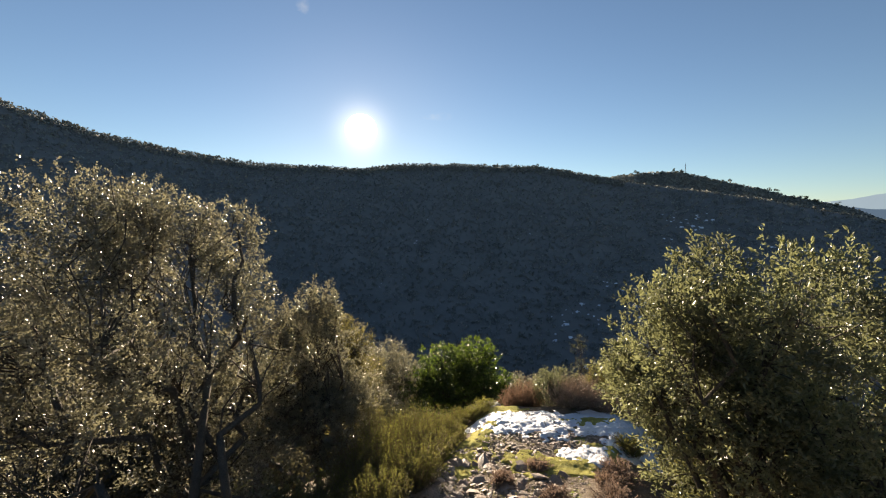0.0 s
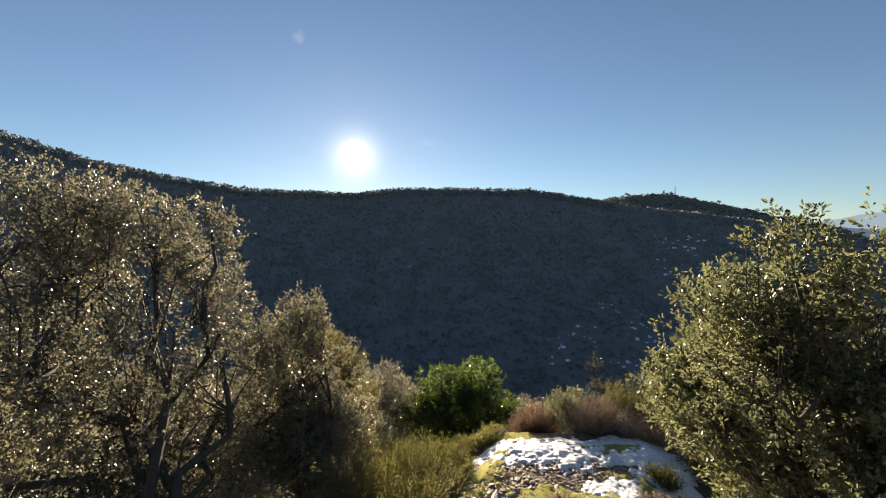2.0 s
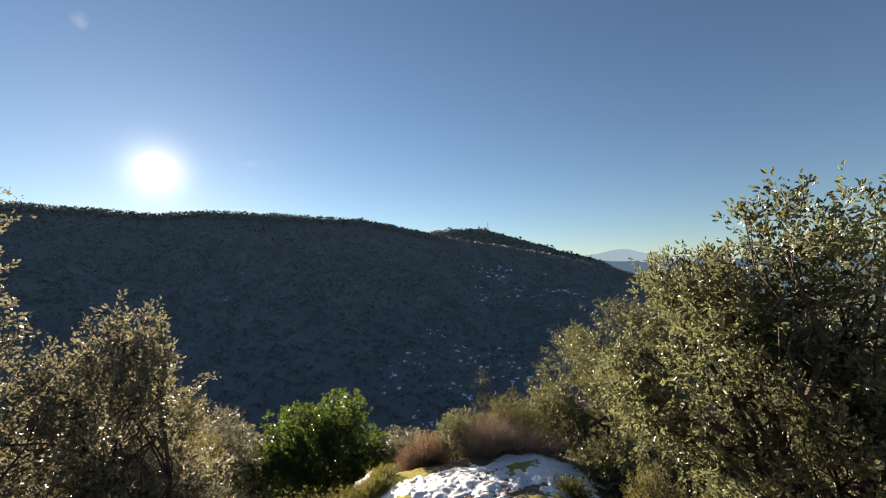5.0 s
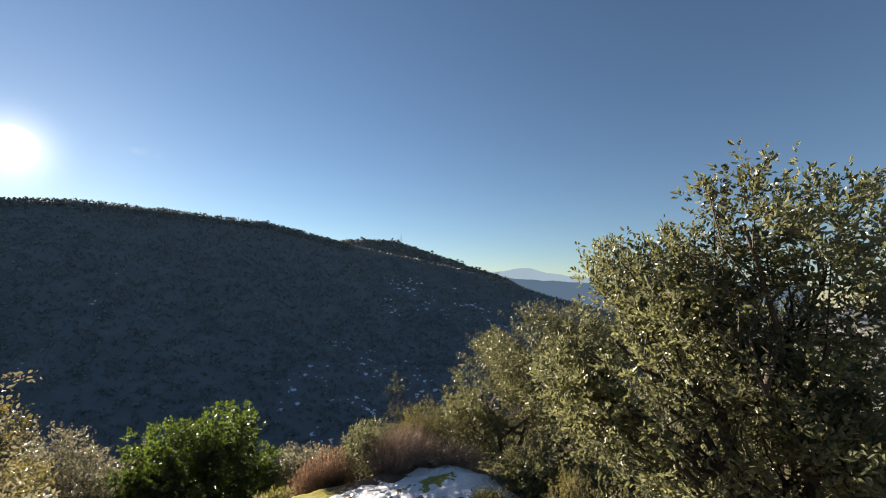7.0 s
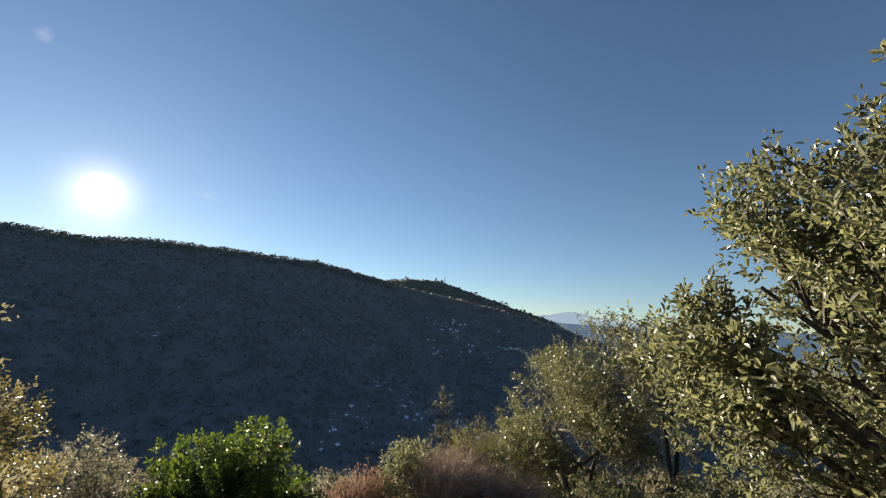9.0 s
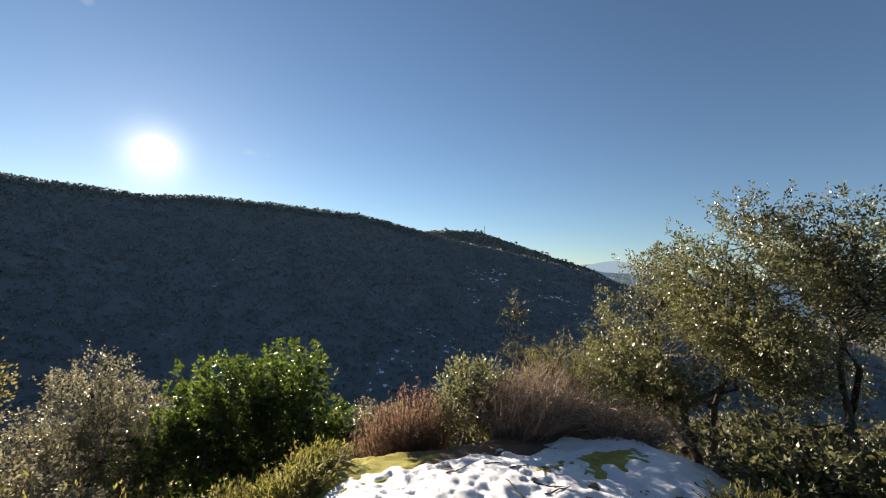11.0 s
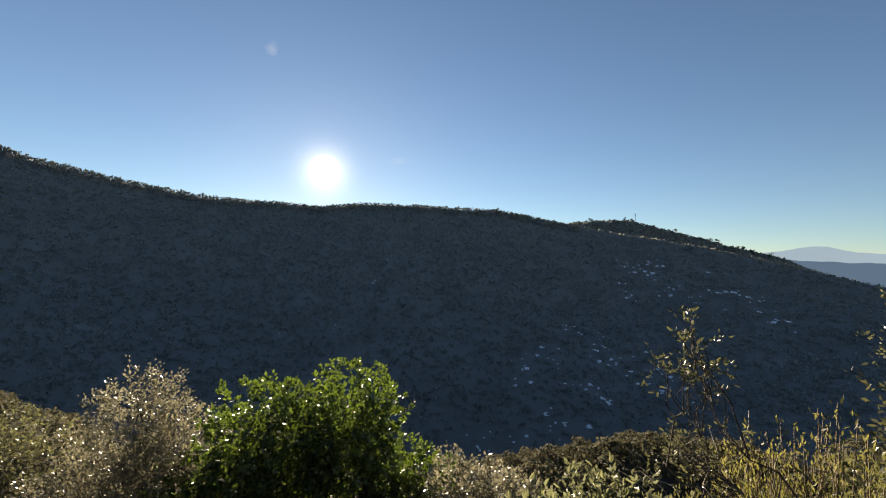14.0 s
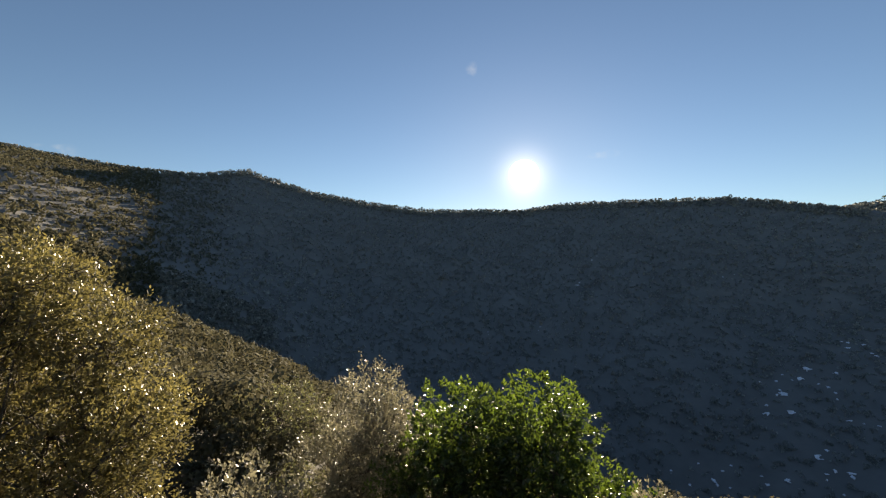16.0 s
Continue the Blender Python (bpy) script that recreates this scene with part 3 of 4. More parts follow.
# ---- trees and shrubs round the path ----
def broadleaf(name, label, category, base, lobes, clusters, per, leaf, mat, seed, trunk=0.11, sprigs=0.22, width=0.5, gap=-0.35, stems=1, group="", fork=0.38, simple=False, lumpy=0.20):
    """A tree with trunk, limbs, twigs and a crown of single leaves; lobes: (x, y, z, rx, ry, rz) in the world."""
    rng = np.random.default_rng(seed)
    base = np.array((base[0], base[1], land_at(base[0], base[1]) - 0.06))
    tree = empty(name, base, label, category, group)
    lobes = np.array(lobes, float)
    lobes[:, :3] -= base
    mid = lobes[:, :3].mean(0)
    forks, k_lobes = [], len(lobes)
    apart = min(0.10, trunk * 1.5) * stems * (stems > 1)
    for s in range(stems):
        foot = np.array([rng.normal(0, apart), rng.normal(0, apart), 0])
        top = foot * 2.5 + mid * fork + rng.normal(0, min(0.12, trunk * 2), 3)
        line = bent(rng, foot, top, 8, 0.05)
        r = trunk * np.linspace(1, 0.62, 8)
        r[0] *= 1.35
        stem = part("trunk", np_mesh("trunk", *tube(line, r, 9), BARK, True), tree)
        forks.append((top, stem))
    joints = []
    for q, lo in enumerate(lobes):
        start, stem = forks[q % stems]
        tip = lo[:3] + [0, 0, lo[5] * 0.25]
        line = bent(rng, start, tip, 8, 0.07, 0.05)
        part("limb", np_mesh("limb", *tube(line, trunk * np.linspace(0.55, 0.16, 8), 7), BARK, True), stem)
        joints.append(line[3:])
    vol = lobes[:, 3] * lobes[:, 4] * lobes[:, 5]
    which = rng.choice(k_lobes, clusters * 2, p=vol ** 0.8 / (vol ** 0.8).sum())
    d = units(rng.normal(0, 1, (len(which), 3)))
    rad = rng.uniform(0, 1, len(which)) ** 0.42
    rad = rad * (1 + lumpy * relief(d[:, 0] * 2.3 + which * 7, d[:, 1] * 2.3 + d[:, 2] * 1.7, 2))
    at = lobes[which, :3] + d * lobes[which, 3:] * rad[:, None]
    hollow = relief(at[:, 0] * 2.6 + at[:, 2] * 1.7 + seed, at[:, 1] * 2.6 - at[:, 2] * 2.0, 2) > gap
    above = at[:, 2] + base[2] > land(at[:, 0] + base[0], at[:, 1] + base[1]) + 0.08
    pick = np.nonzero(hollow & above)[0][:clusters]
    at, d, which = at[pick], d[pick], which[pick]
    n = len(at)
    way = units(d * 0.8 + [0, 0, 0.45] + rng.normal(0, 0.45, (n, 3)))
    length = sprigs * rng.uniform(0.5, 1.5, n)
    # boughs and twigs
    pieces = []
    for i in range(0, n, max(1, n // (260 if n > 1500 else 110 if trunk > 0.02 else 45))):
        j = joints[which[i]]
        s = j[rng.integers(0, len(j))]
        if np.linalg.norm(at[i] - s) > 0.15:
            pieces.append(tube(bent(rng, s, at[i] + way[i] * length[i] * 0.5, 5, 0.07, -0.03), trunk * 0.12 * np.linspace(1.0, 0.25, 5) + 0.002, 3))
    cut = min(36, len(pieces) // 3)
    for v, f in pieces[:cut]:
        part("bough", np_mesh("bough", v, f, BARK, True), tree)
    v, f = merge(pieces[cut:])
    tagged(part("twig", np_mesh("twig", v, f, BARK, True), tree, "thin grey-brown twigs"), kind="stuff")
    k = np.repeat(np.arange(n), per)
    s = rng.uniform(0, 1, len(k))
    out = rng.normal(0, 1, (len(k), 3))
    root = at[k] + way[k] * (length[k] * s)[:, None] + out * 0.012
    shape = (tufts, leaf * 1.05, width * 1.25) if simple else (leaves, leaf, width)
    v, f = shape[0](rng, root, way[k] * 0.55 + out * 0.55 + [0, 0, 0.12], shape[1], shape[2])
    part("crown", np_mesh("crown", v, f, mat), tree)
    return tree


OAK = "holm_oak"
broadleaf(OAK, "large holm oak with glossy grey-green leaves and dark limbs", "tree", (-4.2, 6.2), (
    (-4.25, 6.9, 1.0, 1.1, 1.0, 0.95), (-5.6, 6.3, 1.0, 1.3, 1.2, 1.15), (-4.3, 5.7, -0.5, 1.4, 1.1, 1.1), (-3.15, 6.7, -0.5, 0.8, 0.75, 0.85), (-6.4, 5.4, -0.2, 1.4, 1.3, 1.5), (-3.3, 5.9, -1.9, 1.2, 0.8, 0.65), (-5.6, 5.2, -1.3, 1.2, 0.9, 0.7),
    (-3.5, 7.0, 1.3, 0.38, 0.42, 0.58), (-3.5, 6.9, 0.45, 0.62, 0.65, 0.7), (-3.3, 6.8, -1.3, 0.9, 0.75, 0.7), (-5.05, 6.6, 1.6, 0.7, 0.7, 0.65)),
    7400, 15, 0.042, LEAF_OAK_GREY, 3, 0.13, 0.2, 0.5, -0.1, 3, simple=True, lumpy=0.3)
broadleaf(OAK, "rounded holm oak with sunlit grey-green leaves beside the heath", "tree", (-2.3, 7.8), (
    (-2.1, 6.8, 0.12, 0.33, 0.38, 0.42), (-2.0, 7.0, -0.35, 0.46, 0.5, 0.5), (-2.5, 7.0, -0.45, 0.6, 0.6, 0.6), (-1.95, 7.4, -1.0, 0.55, 0.6, 0.6), (-2.55, 7.3, -1.3, 0.85, 0.75, 0.75), (-1.75, 7.6, -1.65, 0.5, 0.5, 0.5), (-2.3, 6.9, -1.95, 0.8, 0.7, 0.6)),
    2200, 14, 0.041, LEAF_OAK_GREY, 4, 0.07, 0.16, 0.5, 0.02, 2)
broadleaf(OAK, "golden-olive holm oak on the slope behind the heath", "tree", (-2.4, 10.4), (
    (-2.75, 9.9, -1.15, 0.55, 0.6, 0.6), (-2.3, 10.3, -1.65, 0.5, 0.55, 0.55), (-2.0, 10.5, -2.35, 0.42, 0.5, 0.5), (-2.6, 10.1, -2.6, 0.9, 0.8, 0.9), (-3.35, 9.8, -1.6, 0.8, 0.8, 0.85),
    (-2.3, 10.3, -3.4, 0.75, 0.7, 0.7)),
    4600, 15, 0.038, LEAF_OAK_GOLD, 14, 0.075, 0.16, 0.4, -0.25, 2, simple=True)
broadleaf(OAK, "tall holm oak with olive leaves beside the path", "tree", (3.4, 4.3), (
    (2.65, 4.25, 0.15, 0.85, 0.7, 0.8), (2.46, 3.8, 0.85, 0.42, 0.42, 0.5), (3.2, 3.6, 0.7, 0.75, 0.6, 0.65), (3.6, 4.2, 0.4, 1.1, 1.0, 0.7), (2.6, 4.55, -0.2, 0.75, 0.65, 0.5), (3.9, 3.9, -0.4, 1.4, 1.1, 1.0), (4.2, 5.1, -1.1, 1.0, 0.7, 0.7), (2.45, 4.8, 0.0, 0.45, 0.38, 0.55), (2.7, 4.85, 0.55, 0.33, 0.33, 0.42), (2.9, 4.1, -0.85, 0.8, 0.5, 0.55), (2.95, 3.6, -0.5, 0.75, 0.5, 0.65), (3.7, 3.2, -0.2, 0.9, 0.6, 0.9),
    (2.35, 4.95, -0.3, 0.36, 0.35, 0.42), (2.6, 5.2, -0.12, 0.36, 0.35, 0.36), (2.5, 5.05, -0.7, 0.42, 0.36, 0.34), (2.65, 5.4, -0.3, 0.4, 0.4, 0.42)),
    5200, 15, 0.045, LEAF_OAK, 5, 0.075, 0.14, 0.46, -0.06, 2)
broadleaf(OAK, "spreading holm oak with several slim trunks below the snow", "tree", (5.5, 8.7), (
    (5.5, 8.4, -1.15, 1.1, 0.95, 0.75), (6.4, 8.8, -0.62, 1.2, 1.1, 0.78), (5.1, 9.3, -1.85, 0.8, 0.8, 0.65), (6.7, 8.0, -0.78, 1.2, 1.2, 0.85), (6.0, 9.9, -1.3, 0.9, 0.85, 0.75), (4.7, 9.2, -2.3, 0.75, 0.75, 0.55), (5.2, 9.9, -2.4, 0.7, 0.6, 0.5), (7.6, 8.3, -1.0, 1.1, 1.0, 0.8), (5.7, 8.7, -2.0, 0.9, 0.8, 0.5), (6.5, 8.7, -1.8, 1.0, 0.9, 0.6), (7.3, 8.6, -1.9, 1.0, 0.9, 0.6)),
    7600, 15, 0.041, LEAF_OAK_DARK, 6, 0.07, 0.15, 0.36, -0.08, 4, simple=True, lumpy=0.3)
broadleaf("laurel_bush", "rounded bright green evergreen laurel bush", "bush", (0.7, 14.2), (
    (0.05, 14.0, -3.4, 0.95, 0.85, 0.78), (1.2, 14.1, -3.3, 0.78, 0.78, 0.78), (0.6, 14.2, -4.1, 1.4, 1.05, 0.95), (1.95, 14.2, -4.35, 0.8, 0.8, 0.65), (-0.6, 14.0, -4.3, 0.9, 0.85, 0.75), (0.8, 14.1, -5.2, 1.6, 1.0, 0.9), (2.5, 14.3, -4.9, 0.6, 0.6, 0.5)),
    5000, 16, 0.060, LEAF_GREEN, 8, 0.07, 0.11, 0.46, -0.5, 3, simple=True, lumpy=0.3)
broadleaf("grey_shrub", "dense grey-leaved evergreen shrub behind the laurel", "shrub", (-1.9, 14.4), (
    (-1.95, 14.4, -3.35, 0.62, 0.62, 0.75), (-1.35, 14.4, -4.2, 0.8, 0.8, 0.9), (-2.5, 14.5, -4.5, 0.9, 0.8, 0.9), (-1.7, 14.2, -5.2, 1.1, 0.9, 0.8)),
    3400, 16, 0.040, LEAF_OAK_GREY, 9, 0.05, 0.2, 0.5, -0.4, 3, simple=True, lumpy=0.35)
broadleaf("grey_shrub", "low grey-leaved shrub at the slope's edge", "shrub", (2.9, 13.6), (
    (2.8, 13.5, -4.1, 0.7, 0.6, 0.5), (3.4, 13.8, -4.5, 0.7, 0.6, 0.5)), 700, 13, 0.052, LEAF_OAK_GREY, 10, 0.035, 0.2, 0.5, -0.5, 2, simple=True)
for k, (x, y, r, h) in enumerate(((5.2, 6.6, 0.9, 1.2), (6.4, 6.9, 1.0, 1.4), (7.6, 7.6, 1.1, 1.5), (4.9, 5.3, 0.8, 1.1), (6.0, 5.4, 1.0, 1.4), (5.6, 11.3, 0.9, 0.9), (7.4, 10.2, 1.2, 1.5), (4.6, 7.6, 0.55, 0.7), (-3.4, 13.7, 1.0, 1.3), (-4.9, 15.2, 1.2, 1.5), (-3.1, 5.0, 0.8, 0.8), (-4.3, 4.5, 0.9, 0.9), (-2.6, 5.9, 0.7, 0.9))):
    z = land_at(x, y)
    broadleaf("evergreen_shrub", "dark olive evergreen shrub growing under the oaks", "shrub", (x, y), (
        (x, y, z + h * 0.55, r, r, h * 0.5), (x + 0.4 * r, y + 0.2, z + h * 0.35, r * 0.7, r * 0.7, h * 0.4), (x - 0.5 * r, y - 0.1, z + h * 0.3, r * 0.7, r * 0.6, h * 0.35)),
        430, 14, 0.05, LEAF_OAK_DARK, 100 + k, 0.03, 0.18, 0.5, -0.5, 3, "shrubs under the oaks", simple=True)
broadleaf("oak_sapling", "young holm oak shrub with pale shiny leaves", "shrub", (2.6, 9.7), (
    (2.45, 9.4, -2.3, 0.28, 0.28, 0.40), (2.95, 9.9, -2.4, 0.32, 0.3, 0.34)), 560, 12, 0.040, LEAF_OAK, 12, 0.022, 0.13, 0.46, -0.4, 3)
broadleaf("oak_sapling", "thin upright oak sapling with a sparse leafy tip", "shrub", (3.28, 9.8), (
    (3.33, 9.85, -1.34, 0.09, 0.09, 0.13), (3.20, 9.8, -1.46, 0.09, 0.09, 0.08), (3.38, 9.85, -1.52, 0.09, 0.09, 0.08), (3.36, 9.95, -1.95, 0.14, 0.14, 0.14), (3.56, 9.9, -1.72, 0.06, 0.06, 0.06)), 70, 8, 0.029, LEAF_OAK_DARK, 13, 0.012, 0.09, 0.42, -0.9, 3, fork=0.6)
broadleaf("grey_shrub", "grey-leaved shrub with shiny leaves below the golden oak", "shrub", (-1.9, 11.7), (
    (-1.9, 11.65, -3.7, 0.55, 0.5, 0.5), (-1.7, 11.75, -4.4, 0.8, 0.7, 0.7), (-2.4, 11.8, -4.6, 0.7, 0.6, 0.6)), 1000, 13, 0.048, LEAF_OAK_GREY, 15, 0.04, 0.18, 0.5, -0.4, 3, simple=True)


def heath(name, label, place, radius, height, stems, mat, seed, needles=80, needle=0.016, spread=0.35, group="", wobble=0.04, rod=None):
    """A broom-like shrub: many thin upright stems set with tiny leaves."""
    rng = np.random.default_rng(seed)
    base = np.array((place[0], place[1], land_at(*place) - 0.04))
    shrub = empty(name, base, label, "shrub", group)
    rods, at, way = [], [], []
    for s in range(stems):
        a, q = rng.uniform(0, 2 * np.pi), radius * math.sqrt(rng.uniform(0, 1))
        foot = np.array([math.cos(a) * q * 0.55, math.sin(a) * q * 0.55, 0])
        foot[2] = land_at(base[0] + foot[0], base[1] + foot[1]) - base[2] - 0.02
        tip = np.array([math.cos(a) * q * (1 + spread), math.sin(a) * q * (1 + spread), 0]) + rng.normal(0, 0.05, 3)
        tip[2] = foot[2] + height * rng.uniform(0.55, 1.1) * (1 - 0.35 * (q / radius) ** 2)
        line = bent(rng, foot, tip, 5, wobble)
        rods.append(tube(line[[0, 2, 4]], (0.006, 0.004, 0.0022), 3))
        u = rng.uniform(0.3, 1.0, needles)
        pos = np.stack([np.interp(u * 4, np.arange(5), line[:, c]) for c in range(3)], 1)
        at.append(pos + rng.normal(0, 0.016, pos.shape))
        way.append(np.tile(units(tip - foot), (needles, 1)) + rng.normal(0, 0.5, (needles, 3)))
    tagged(part("stem", np_mesh("stem", *merge(rods), rod or HEATH_STEM, True), shrub, "thin brown stems"), kind="stuff")
    v, f = tufts(rng, np.concatenate(at), np.concatenate(way), needle * 1.7, 0.3)
    part("foliage", np_mesh("foliage", v, f, mat), shrub)
    return shrub


HEATH = ((-0.6, 6.5, 0.5, 0.8), (-1.1, 6.0, 0.5, 0.75), (-0.25, 7.1, 0.4, 0.5), (-1.55, 6.7, 0.5, 1.0), (-0.75, 7.5, 0.5, 0.7), (0.0, 7.9, 0.35, 0.3), (-0.9, 5.2, 0.35, 0.5),
         (-1.7, 5.5, 0.45, 0.6), (-0.3, 8.4, 0.4, 0.5), (0.3, 8.8, 0.28, 0.32), (-1.0, 6.9, 0.42, 1.1), (-0.85, 7.3, 0.42, 1.0), (-0.6, 7.65, 0.42, 0.92), (-0.25, 7.85, 0.36, 0.68), (0.05, 7.8, 0.3, 0.48), (-1.15, 6.45, 0.4, 1.05), (-0.45, 5.9, 0.35, 0.55), (-1.3, 7.2, 0.45, 0.75), (-0.9, 8.1, 0.4, 0.6))
for k, (x, y, r, h) in enumerate(HEATH):
    heath("heath_shrub", "yellow-green tree heath with feathery upright shoots", (x, y), r * 1.1, h * 1.3, int(150 + 200 * r), LEAF_HEATH, 40 + k, 36, 0.018, group="heath beside the path")
for k, (x, y, r, h) in enumerate(((3.95, 6.25, 0.3, 1.15), (4.4, 5.8, 0.4, 1.0), (3.6, 5.6, 0.3, 0.5), (3.85, 5.45, 0.4, 0.75))):
    heath("heath_shrub", "yellow-green broom-like heath below the oak", (x, y), r, h, int(150 + 200 * r), LEAF_HEATH, 60 + k, 32, 0.024, group="heath below the oak")
for k, (x, y, r, h) in enumerate(((3.75, 9.95, 0.32, 1.35), (4.0, 9.8, 0.34, 1.5), (4.1, 10.35, 0.36, 1.4), (3.5, 10.1, 0.28, 1.05))):
    heath("heath_shrub", "dense yellow-green heath with bare twig ends", (x, y), r, h, 240, LEAF_HEATH, 30 + k, 60, 0.019, group="heath behind the heather")
for k, (x, y, r, h) in enumerate(((1.9, 9.5, 0.3, 0.78), (2.14, 9.7, 0.26, 0.8), (1.7, 9.7, 0.25, 0.68))):
    heath("dry_heather", "reddish-brown dry heather at the edge of the mound", (x, y), r, h, 170, LEAF_RED, 70 + k, 44, 0.016, group="dry heather")
for k, (x, y, r, h) in enumerate(((2.85, 9.12, 0.36, 0.76), (3.25, 9.15, 0.36, 0.76), (3.85, 8.7, 0.36, 0.42))):
    heath("dry_heather", "brown dry heather with bare twigs beside the snow", (x, y), r, h, 300, LEAF_DRY, 80 + k, 26, 0.014, 0.7, "dry heather", 0.12, TWIG)
for k, (x, y, r, h) in enumerate(((0.72, 8.75, 0.16, 0.36), (0.92, 9.05, 0.15, 0.32), (3.35, 7.15, 0.16, 0.3), (0.45, 11.6, 0.2, 0.9), (1.6, 5.55, 0.14, 0.14), (2.55, 6.0, 0.16, 0.18), (2.85, 6.4, 0.2, 0.26), (2.45, 5.5, 0.2, 0.22), (0.9, 6.05, 0.1, 0.14), (1.55, 6.45, 0.1, 0.12))):
    heath("grass_tuft", "tuft of dry yellowish grass and heath shoots", (x, y), r, h, 110, LEAF_DRY if y < 7 else LEAF_HEATH, 90 + k, 26, 0.022, 0.6, "grass tufts")


def bare_brush(label, place, seed, n, reach, rise=0.9):
    rng = np.random.default_rng(seed)
    base = np.array((place[0], place[1], land_at(*place) - 0.03))
    brush = empty("bare_brush", base, label, "shrub", "bare brushwood")
    for s in range(n):
        a = rng.uniform(0, 2 * np.pi)
        tip = np.array([math.cos(a), math.sin(a), 0]) * reach * rng.uniform(0.4, 1.1) + [0, 0, reach * rise * rng.uniform(0.28, 1.0)]
        line = bent(rng, rng.normal(0, 0.05, 3) * [1, 1, 0], tip, 9, 0.02, 0.22)
        part("stem", np_mesh("stem", *tube(line, np.linspace(0.0034, 0.0012, 9), 4), PALE_TWIG, True), brush)


bare_brush("pale bare arching twigs among the heather", (3.05, 8.95), 5, 60, 0.6, 0.8)
bare_brush("pale bare arching twigs beside the snow", (3.6, 8.75), 6, 40, 0.48)
bare_brush("bare upright twigs behind the heather", (3.5, 9.7), 7, 26, 0.7, 2.0)


# ---- snow, moss and stones on the mound ----
def blanket(name, x0, x1, y0, y1, step, height, mat, label, category):
    """A skin laid over the ground where height(x, y) is above nought."""
    nx, ny = int((x1 - x0) / step), int((y1 - y0) / step)
    u, w = np.meshgrid(np.linspace(x0, x1, nx), np.linspace(y0, y1, ny), indexing="ij")
    h = height(u, w)
    z = land(u.ravel(), w.ravel()).reshape(u.shape) + np.where(h > 0, h, -0.03)
    i, j = np.meshgrid(np.arange(nx - 1), np.arange(ny - 1), indexing="ij")
    f = np.stack([i * ny + j, (i + 1) * ny + j, (i + 1) * ny + j + 1, i * ny + j + 1], -1).reshape(-1, 4)
    f = f[(h.ravel()[f] > 0).any(1)]
    used, inv = np.unique(f, return_inverse=True)
    v = np.stack([u, w, z], -1).reshape(-1, 3)[used]
    return tagged(new(name, np_mesh(name, v, inv.reshape(f.shape), mat, True)), label, category)


def oval(x, y, cx, cy, rx, ry, turn=0.0):
    c, s = math.cos(turn), math.sin(turn)
    dx, dy = x - cx, y - cy
    return 1 - np.hypot((dx * c + dy * s) / rx, (dy * c - dx * s) / ry)


def snow_height(x, y):
    body = np.maximum.reduce([oval(x, y, 1.5, 8.1, 0.95, 0.62, -0.25), oval(x, y, 2.35, 8.0, 0.95, 0.8), oval(x, y, 3.3, 8.05, 1.0, 0.78, -0.6), oval(x, y, 2.45, 6.85, 0.65, 0.42, 0.3), oval(x, y, 3.5, 7.3, 0.65, 0.5)])
    holes = relief(x * 2.2 + 40, y * 2.9, 5)
    dents = relief(x * 5.5, y * 5.5 + 30, 3)
    m = body * 1.2 + 0.52 * holes + 0.40 * relief(x * 6.5 + 3, y * 7.5, 4) - 0.08
    return np.minimum(m, 0.26) * 0.11 + (0.030 * dents - 0.003 + 0.020 * relief(x * 14, y * 14, 3)) * smooth(0.0, 0.25, m)


def moss_height(x, y):
    body = np.maximum.reduce([oval(x, y, 1.35, 8.75, 0.6, 0.45, 0.4), oval(x, y, 0.75, 7.6, 0.35, 0.8, -0.45), oval(x, y, 1.8, 6.5, 0.9, 0.5), oval(x, y, 2.95, 6.9, 0.4, 0.4), oval(x, y, 2.9, 8.1, 0.6, 0.35), oval(x, y, 0.35, 6.4, 0.35, 0.5)])
    m = body * 0.9 + 0.55 * relief(x * 2.2 + 11, y * 2.2, 4) + 0.45 * relief(x * 8, y * 8 + 5, 3) - 0.14
    return np.minimum(m, 0.3) * 0.09 + 0.006 * relief(x * 22, y * 22, 3) * (m > 0)


blanket("snow_patch", 0.4, 4.5, 6.2, 9.0, 0.02, snow_height, SNOW, "thin lumpy patch of old snow with holes on the mound", "snow")
blanket("moss_carpet", -0.2, 3.6, 5.4, 9.4, 0.02, moss_height, MOSS, "yellow-green moss cushions between the stones", "moss")


def stone_mesh(name, rng, flat):
    bm = bmesh.new()
    bmesh.ops.create_icosphere(bm, subdivisions=1, radius=1.0)
    cut = [units(rng.normal(0, 1, 3)) for _ in range(5)]
    for v in bm.verts:
        for c in cut:
            s = v.co.dot(Vector(c))
            if s > 0.55:
                v.co -= Vector(c) * (s - 0.55)
        v.co *= rng.uniform(0.85, 1.15)
        v.co.z *= flat
    me = bpy.data.meshes.new(name)
    bm.to_mesh(me)
    bm.free()
    me.materials.append(STONE)
    return me


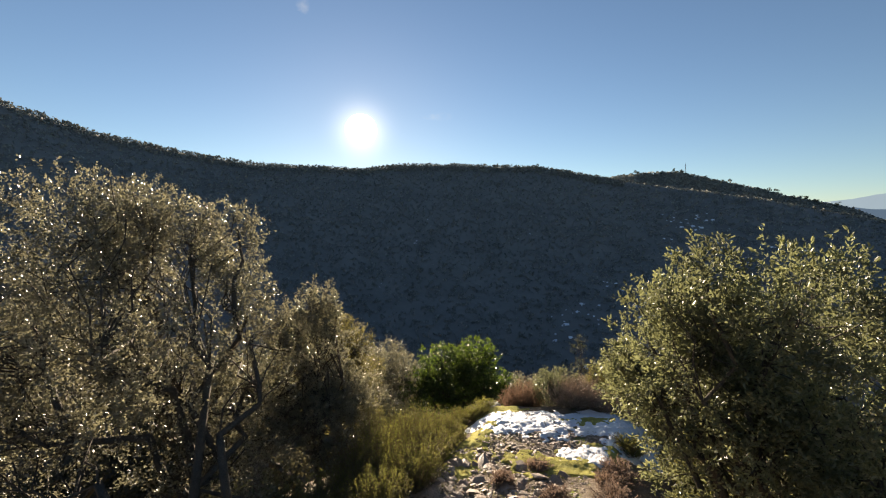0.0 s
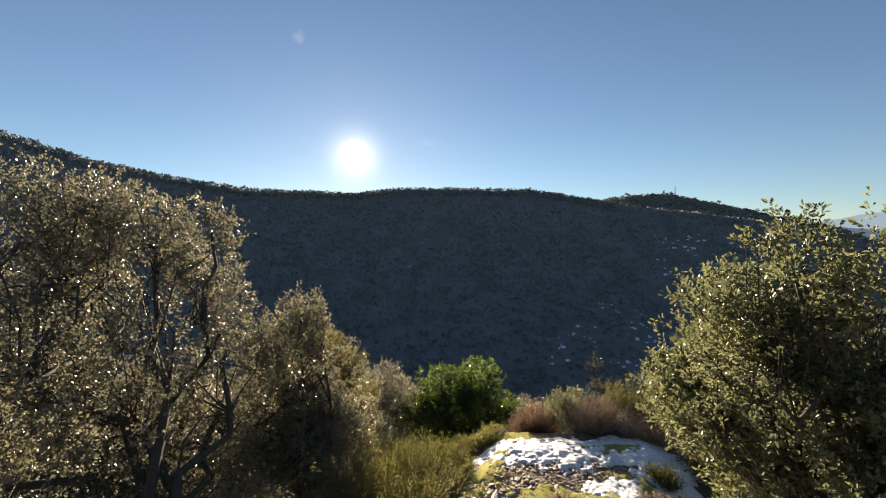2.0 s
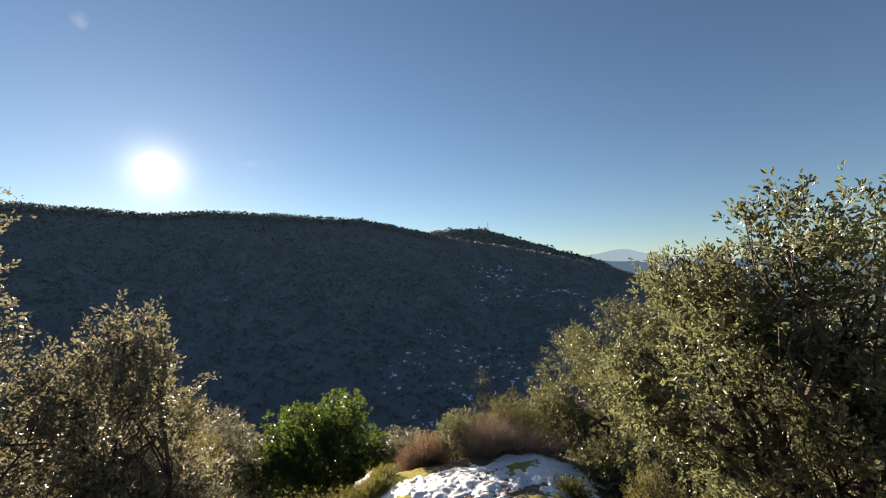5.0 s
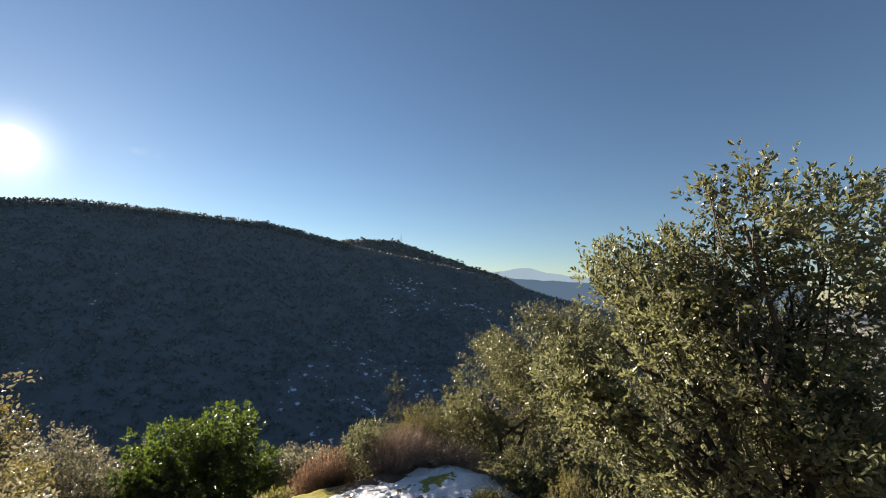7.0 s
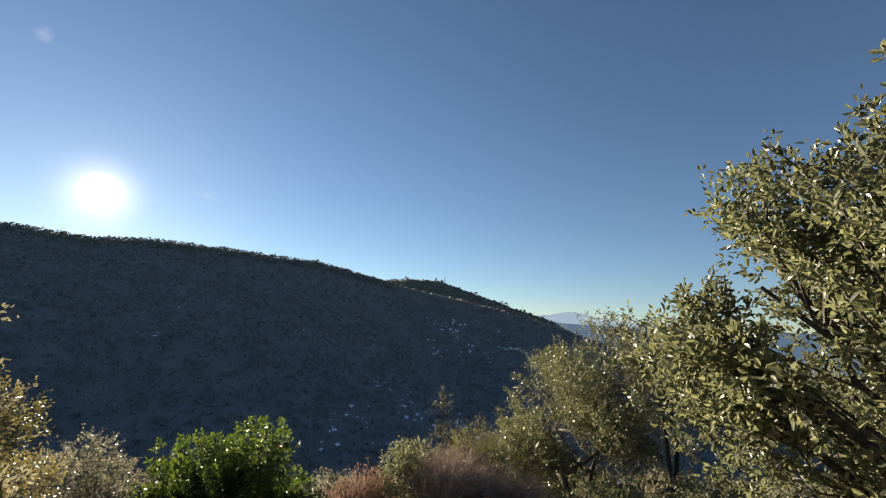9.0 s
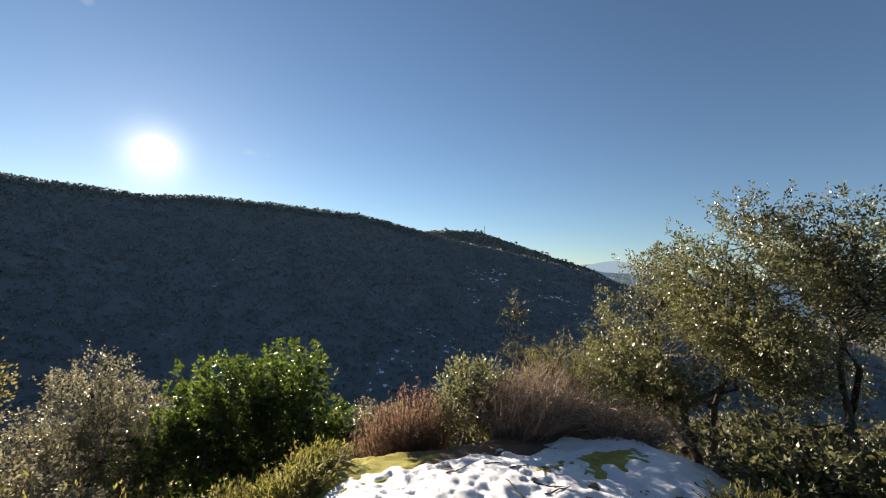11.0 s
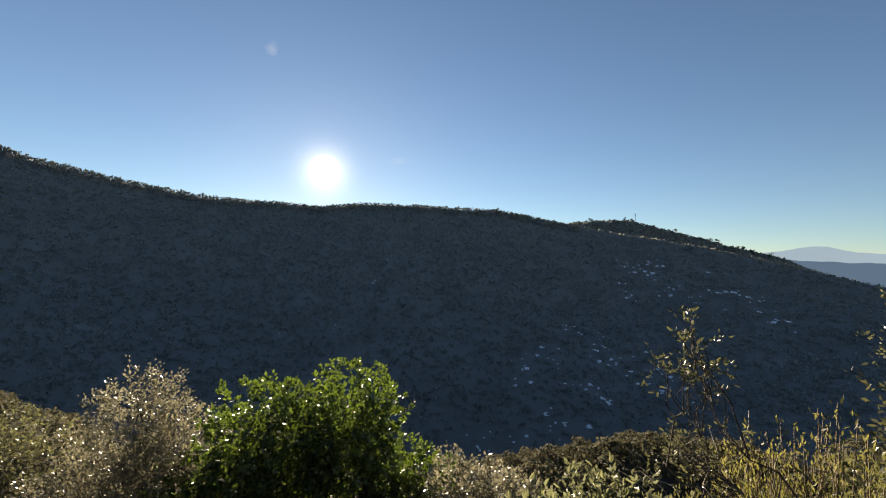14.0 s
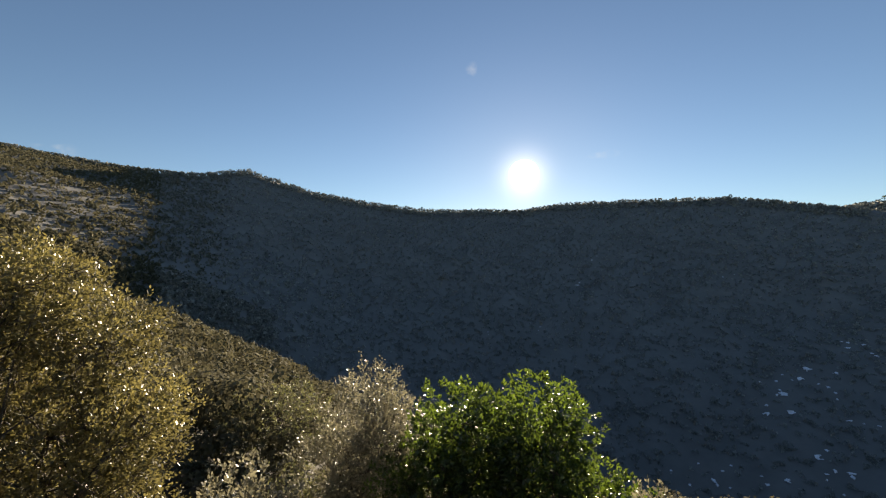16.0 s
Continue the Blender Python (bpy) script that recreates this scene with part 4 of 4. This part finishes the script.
rng = np.random.default_rng(21)
STONES = [stone_mesh("stone", rng, f) for f in (0.14, 0.2, 0.16, 0.24, 0.2, 0.12, 0.18, 0.3)]
placed = 0
while placed < 290:
    x, y = rng.uniform(-0.5, 2.7), rng.uniform(5.0, 7.7)
    d = x - crest_x(y)
    if d < -1.15 or d > 0.9 or rng.uniform(-0.5, 0.5) < 0.35 * d or snow_height(np.array(x), np.array(y)) > 0.0:
        continue
    s = 0.035 + (0.14 if y < 6.6 else 0.04) * rng.uniform(0, 1) ** 2.4
    ob = new("stone", STONES[rng.integers(0, 8)])
    ob.parent = ground
    ob.matrix_basis = pose(x, y, land_at(x, y) + s * 0.12, rng.normal(0, 16), rng.normal(0, 16), rng.uniform(0, 360)) @ Matrix.Diagonal((s * rng.uniform(0.8, 1.5), s, s, 1))
    placed += 1

# gravel: too small to count
n = 9000
x, y = rng.uniform(-0.8, 3.0, n), rng.uniform(4.6, 8.2, n)
keep = np.abs(x - crest_x(y)) < 1.3
x, y = x[keep], y[keep]
s = 0.007 + 0.028 * rng.uniform(0, 1, len(x)) ** 3
c = np.stack([x, y, land(x, y) + s * 0.3], 1)
shape = np.array([[1, 0, 0], [0, 1, 0], [-1, 0, 0], [0, -1, 0], [0, 0, 0.6], [0, 0, -0.6]])
v = c[:, None] + shape[None] * [1.2, 1, 0.55] * s[:, None, None] * rng.uniform(0.6, 1.4, (len(x), 6, 1))
f = np.array([[0, 1, 4], [1, 2, 4], [2, 3, 4], [3, 0, 4], [1, 0, 5], [2, 1, 5], [3, 2, 5], [0, 3, 5]])
f = (np.arange(len(x))[:, None, None] * 6 + f[None]).reshape(-1, 3)
tagged(new("gravel", np_mesh("gravel", v.reshape(-1, 3), f, STONE)), "brown slate gravel between the stones", "gravel", kind="stuff")

# short grass and moss shoots
n = 9000
x, y = rng.uniform(-2.5, 4.2, n), rng.uniform(-2.0, 9.3, n)
keep = (relief(x * 1.1 + 7, y * 1.1, 3) > -0.05) & (snow_height(x, y) < 0)
x, y = x[keep], y[keep]
at = np.stack([x, y, land(x, y) - 0.005], 1)
at, = (np.repeat(at, 3, 0) + rng.normal(0, 0.02, (len(at) * 3, 3)) * [1, 1, 0],)
v, f = tufts(rng, at, rng.normal(0, 0.5, at.shape) + [0, 0, 1], 0.06, 0.07)
tagged(new("grass", np_mesh("grass", v, f, GRASS)), "short dry grass growing through the moss", "grass", kind="stuff")


def boulder(place, size, seed):
    rng = np.random.default_rng(seed)
    bm = bmesh.new()
    bmesh.ops.create_icosphere(bm, subdivisions=3, radius=1.0)
    for vert in bm.verts:
        q = vert.co * 1.4 + Vector((seed, 0, 0))
        vert.co *= 1 + 0.28 * noise.noise(q) + 0.12 * noise.noise(q * 3)
        vert.co.z *= 0.6
    me = bpy.data.meshes.new("boulder")
    bm.to_mesh(me)
    bm.free()
    me.materials.append(BOULDER)
    ob = tagged(new("boulder", me), "pale grey lichen-covered boulder among the shrubs", "rock")
    ob.matrix_basis = pose(place[0], place[1], land_at(*place) + size * 0.2, 0, 0, rng.uniform(0, 360)) @ Matrix.Scale(size, 4)


boulder((1.12, 9.95), 0.42, 2)
boulder((0.35, 9.2), 0.22, 5)


# fallen twigs on the snow
rng = np.random.default_rng(31)
for k in range(9):
    x, y, a = rng.uniform(1.6, 3.5), rng.uniform(7.5, 8.4), rng.uniform(0, 6.28)
    n = rng.uniform(0.1, 0.28)
    px, py = x + np.cos(a) * np.linspace(0, n, 6) + rng.normal(0, 0.008, 6), y + np.sin(a) * np.linspace(0, n, 6) + rng.normal(0, 0.008, 6)
    pz = land(px, py) + np.maximum(snow_height(px, py), 0) + 0.006
    tagged(new("fallen_twig", np_mesh("fallen_twig", *tube(np.stack([px, py, pz], 1), np.linspace(0.006, 0.003, 6), 5), BARK, True)),
           "thin dark dead twig lying on the snow", "twig", "fallen twigs")
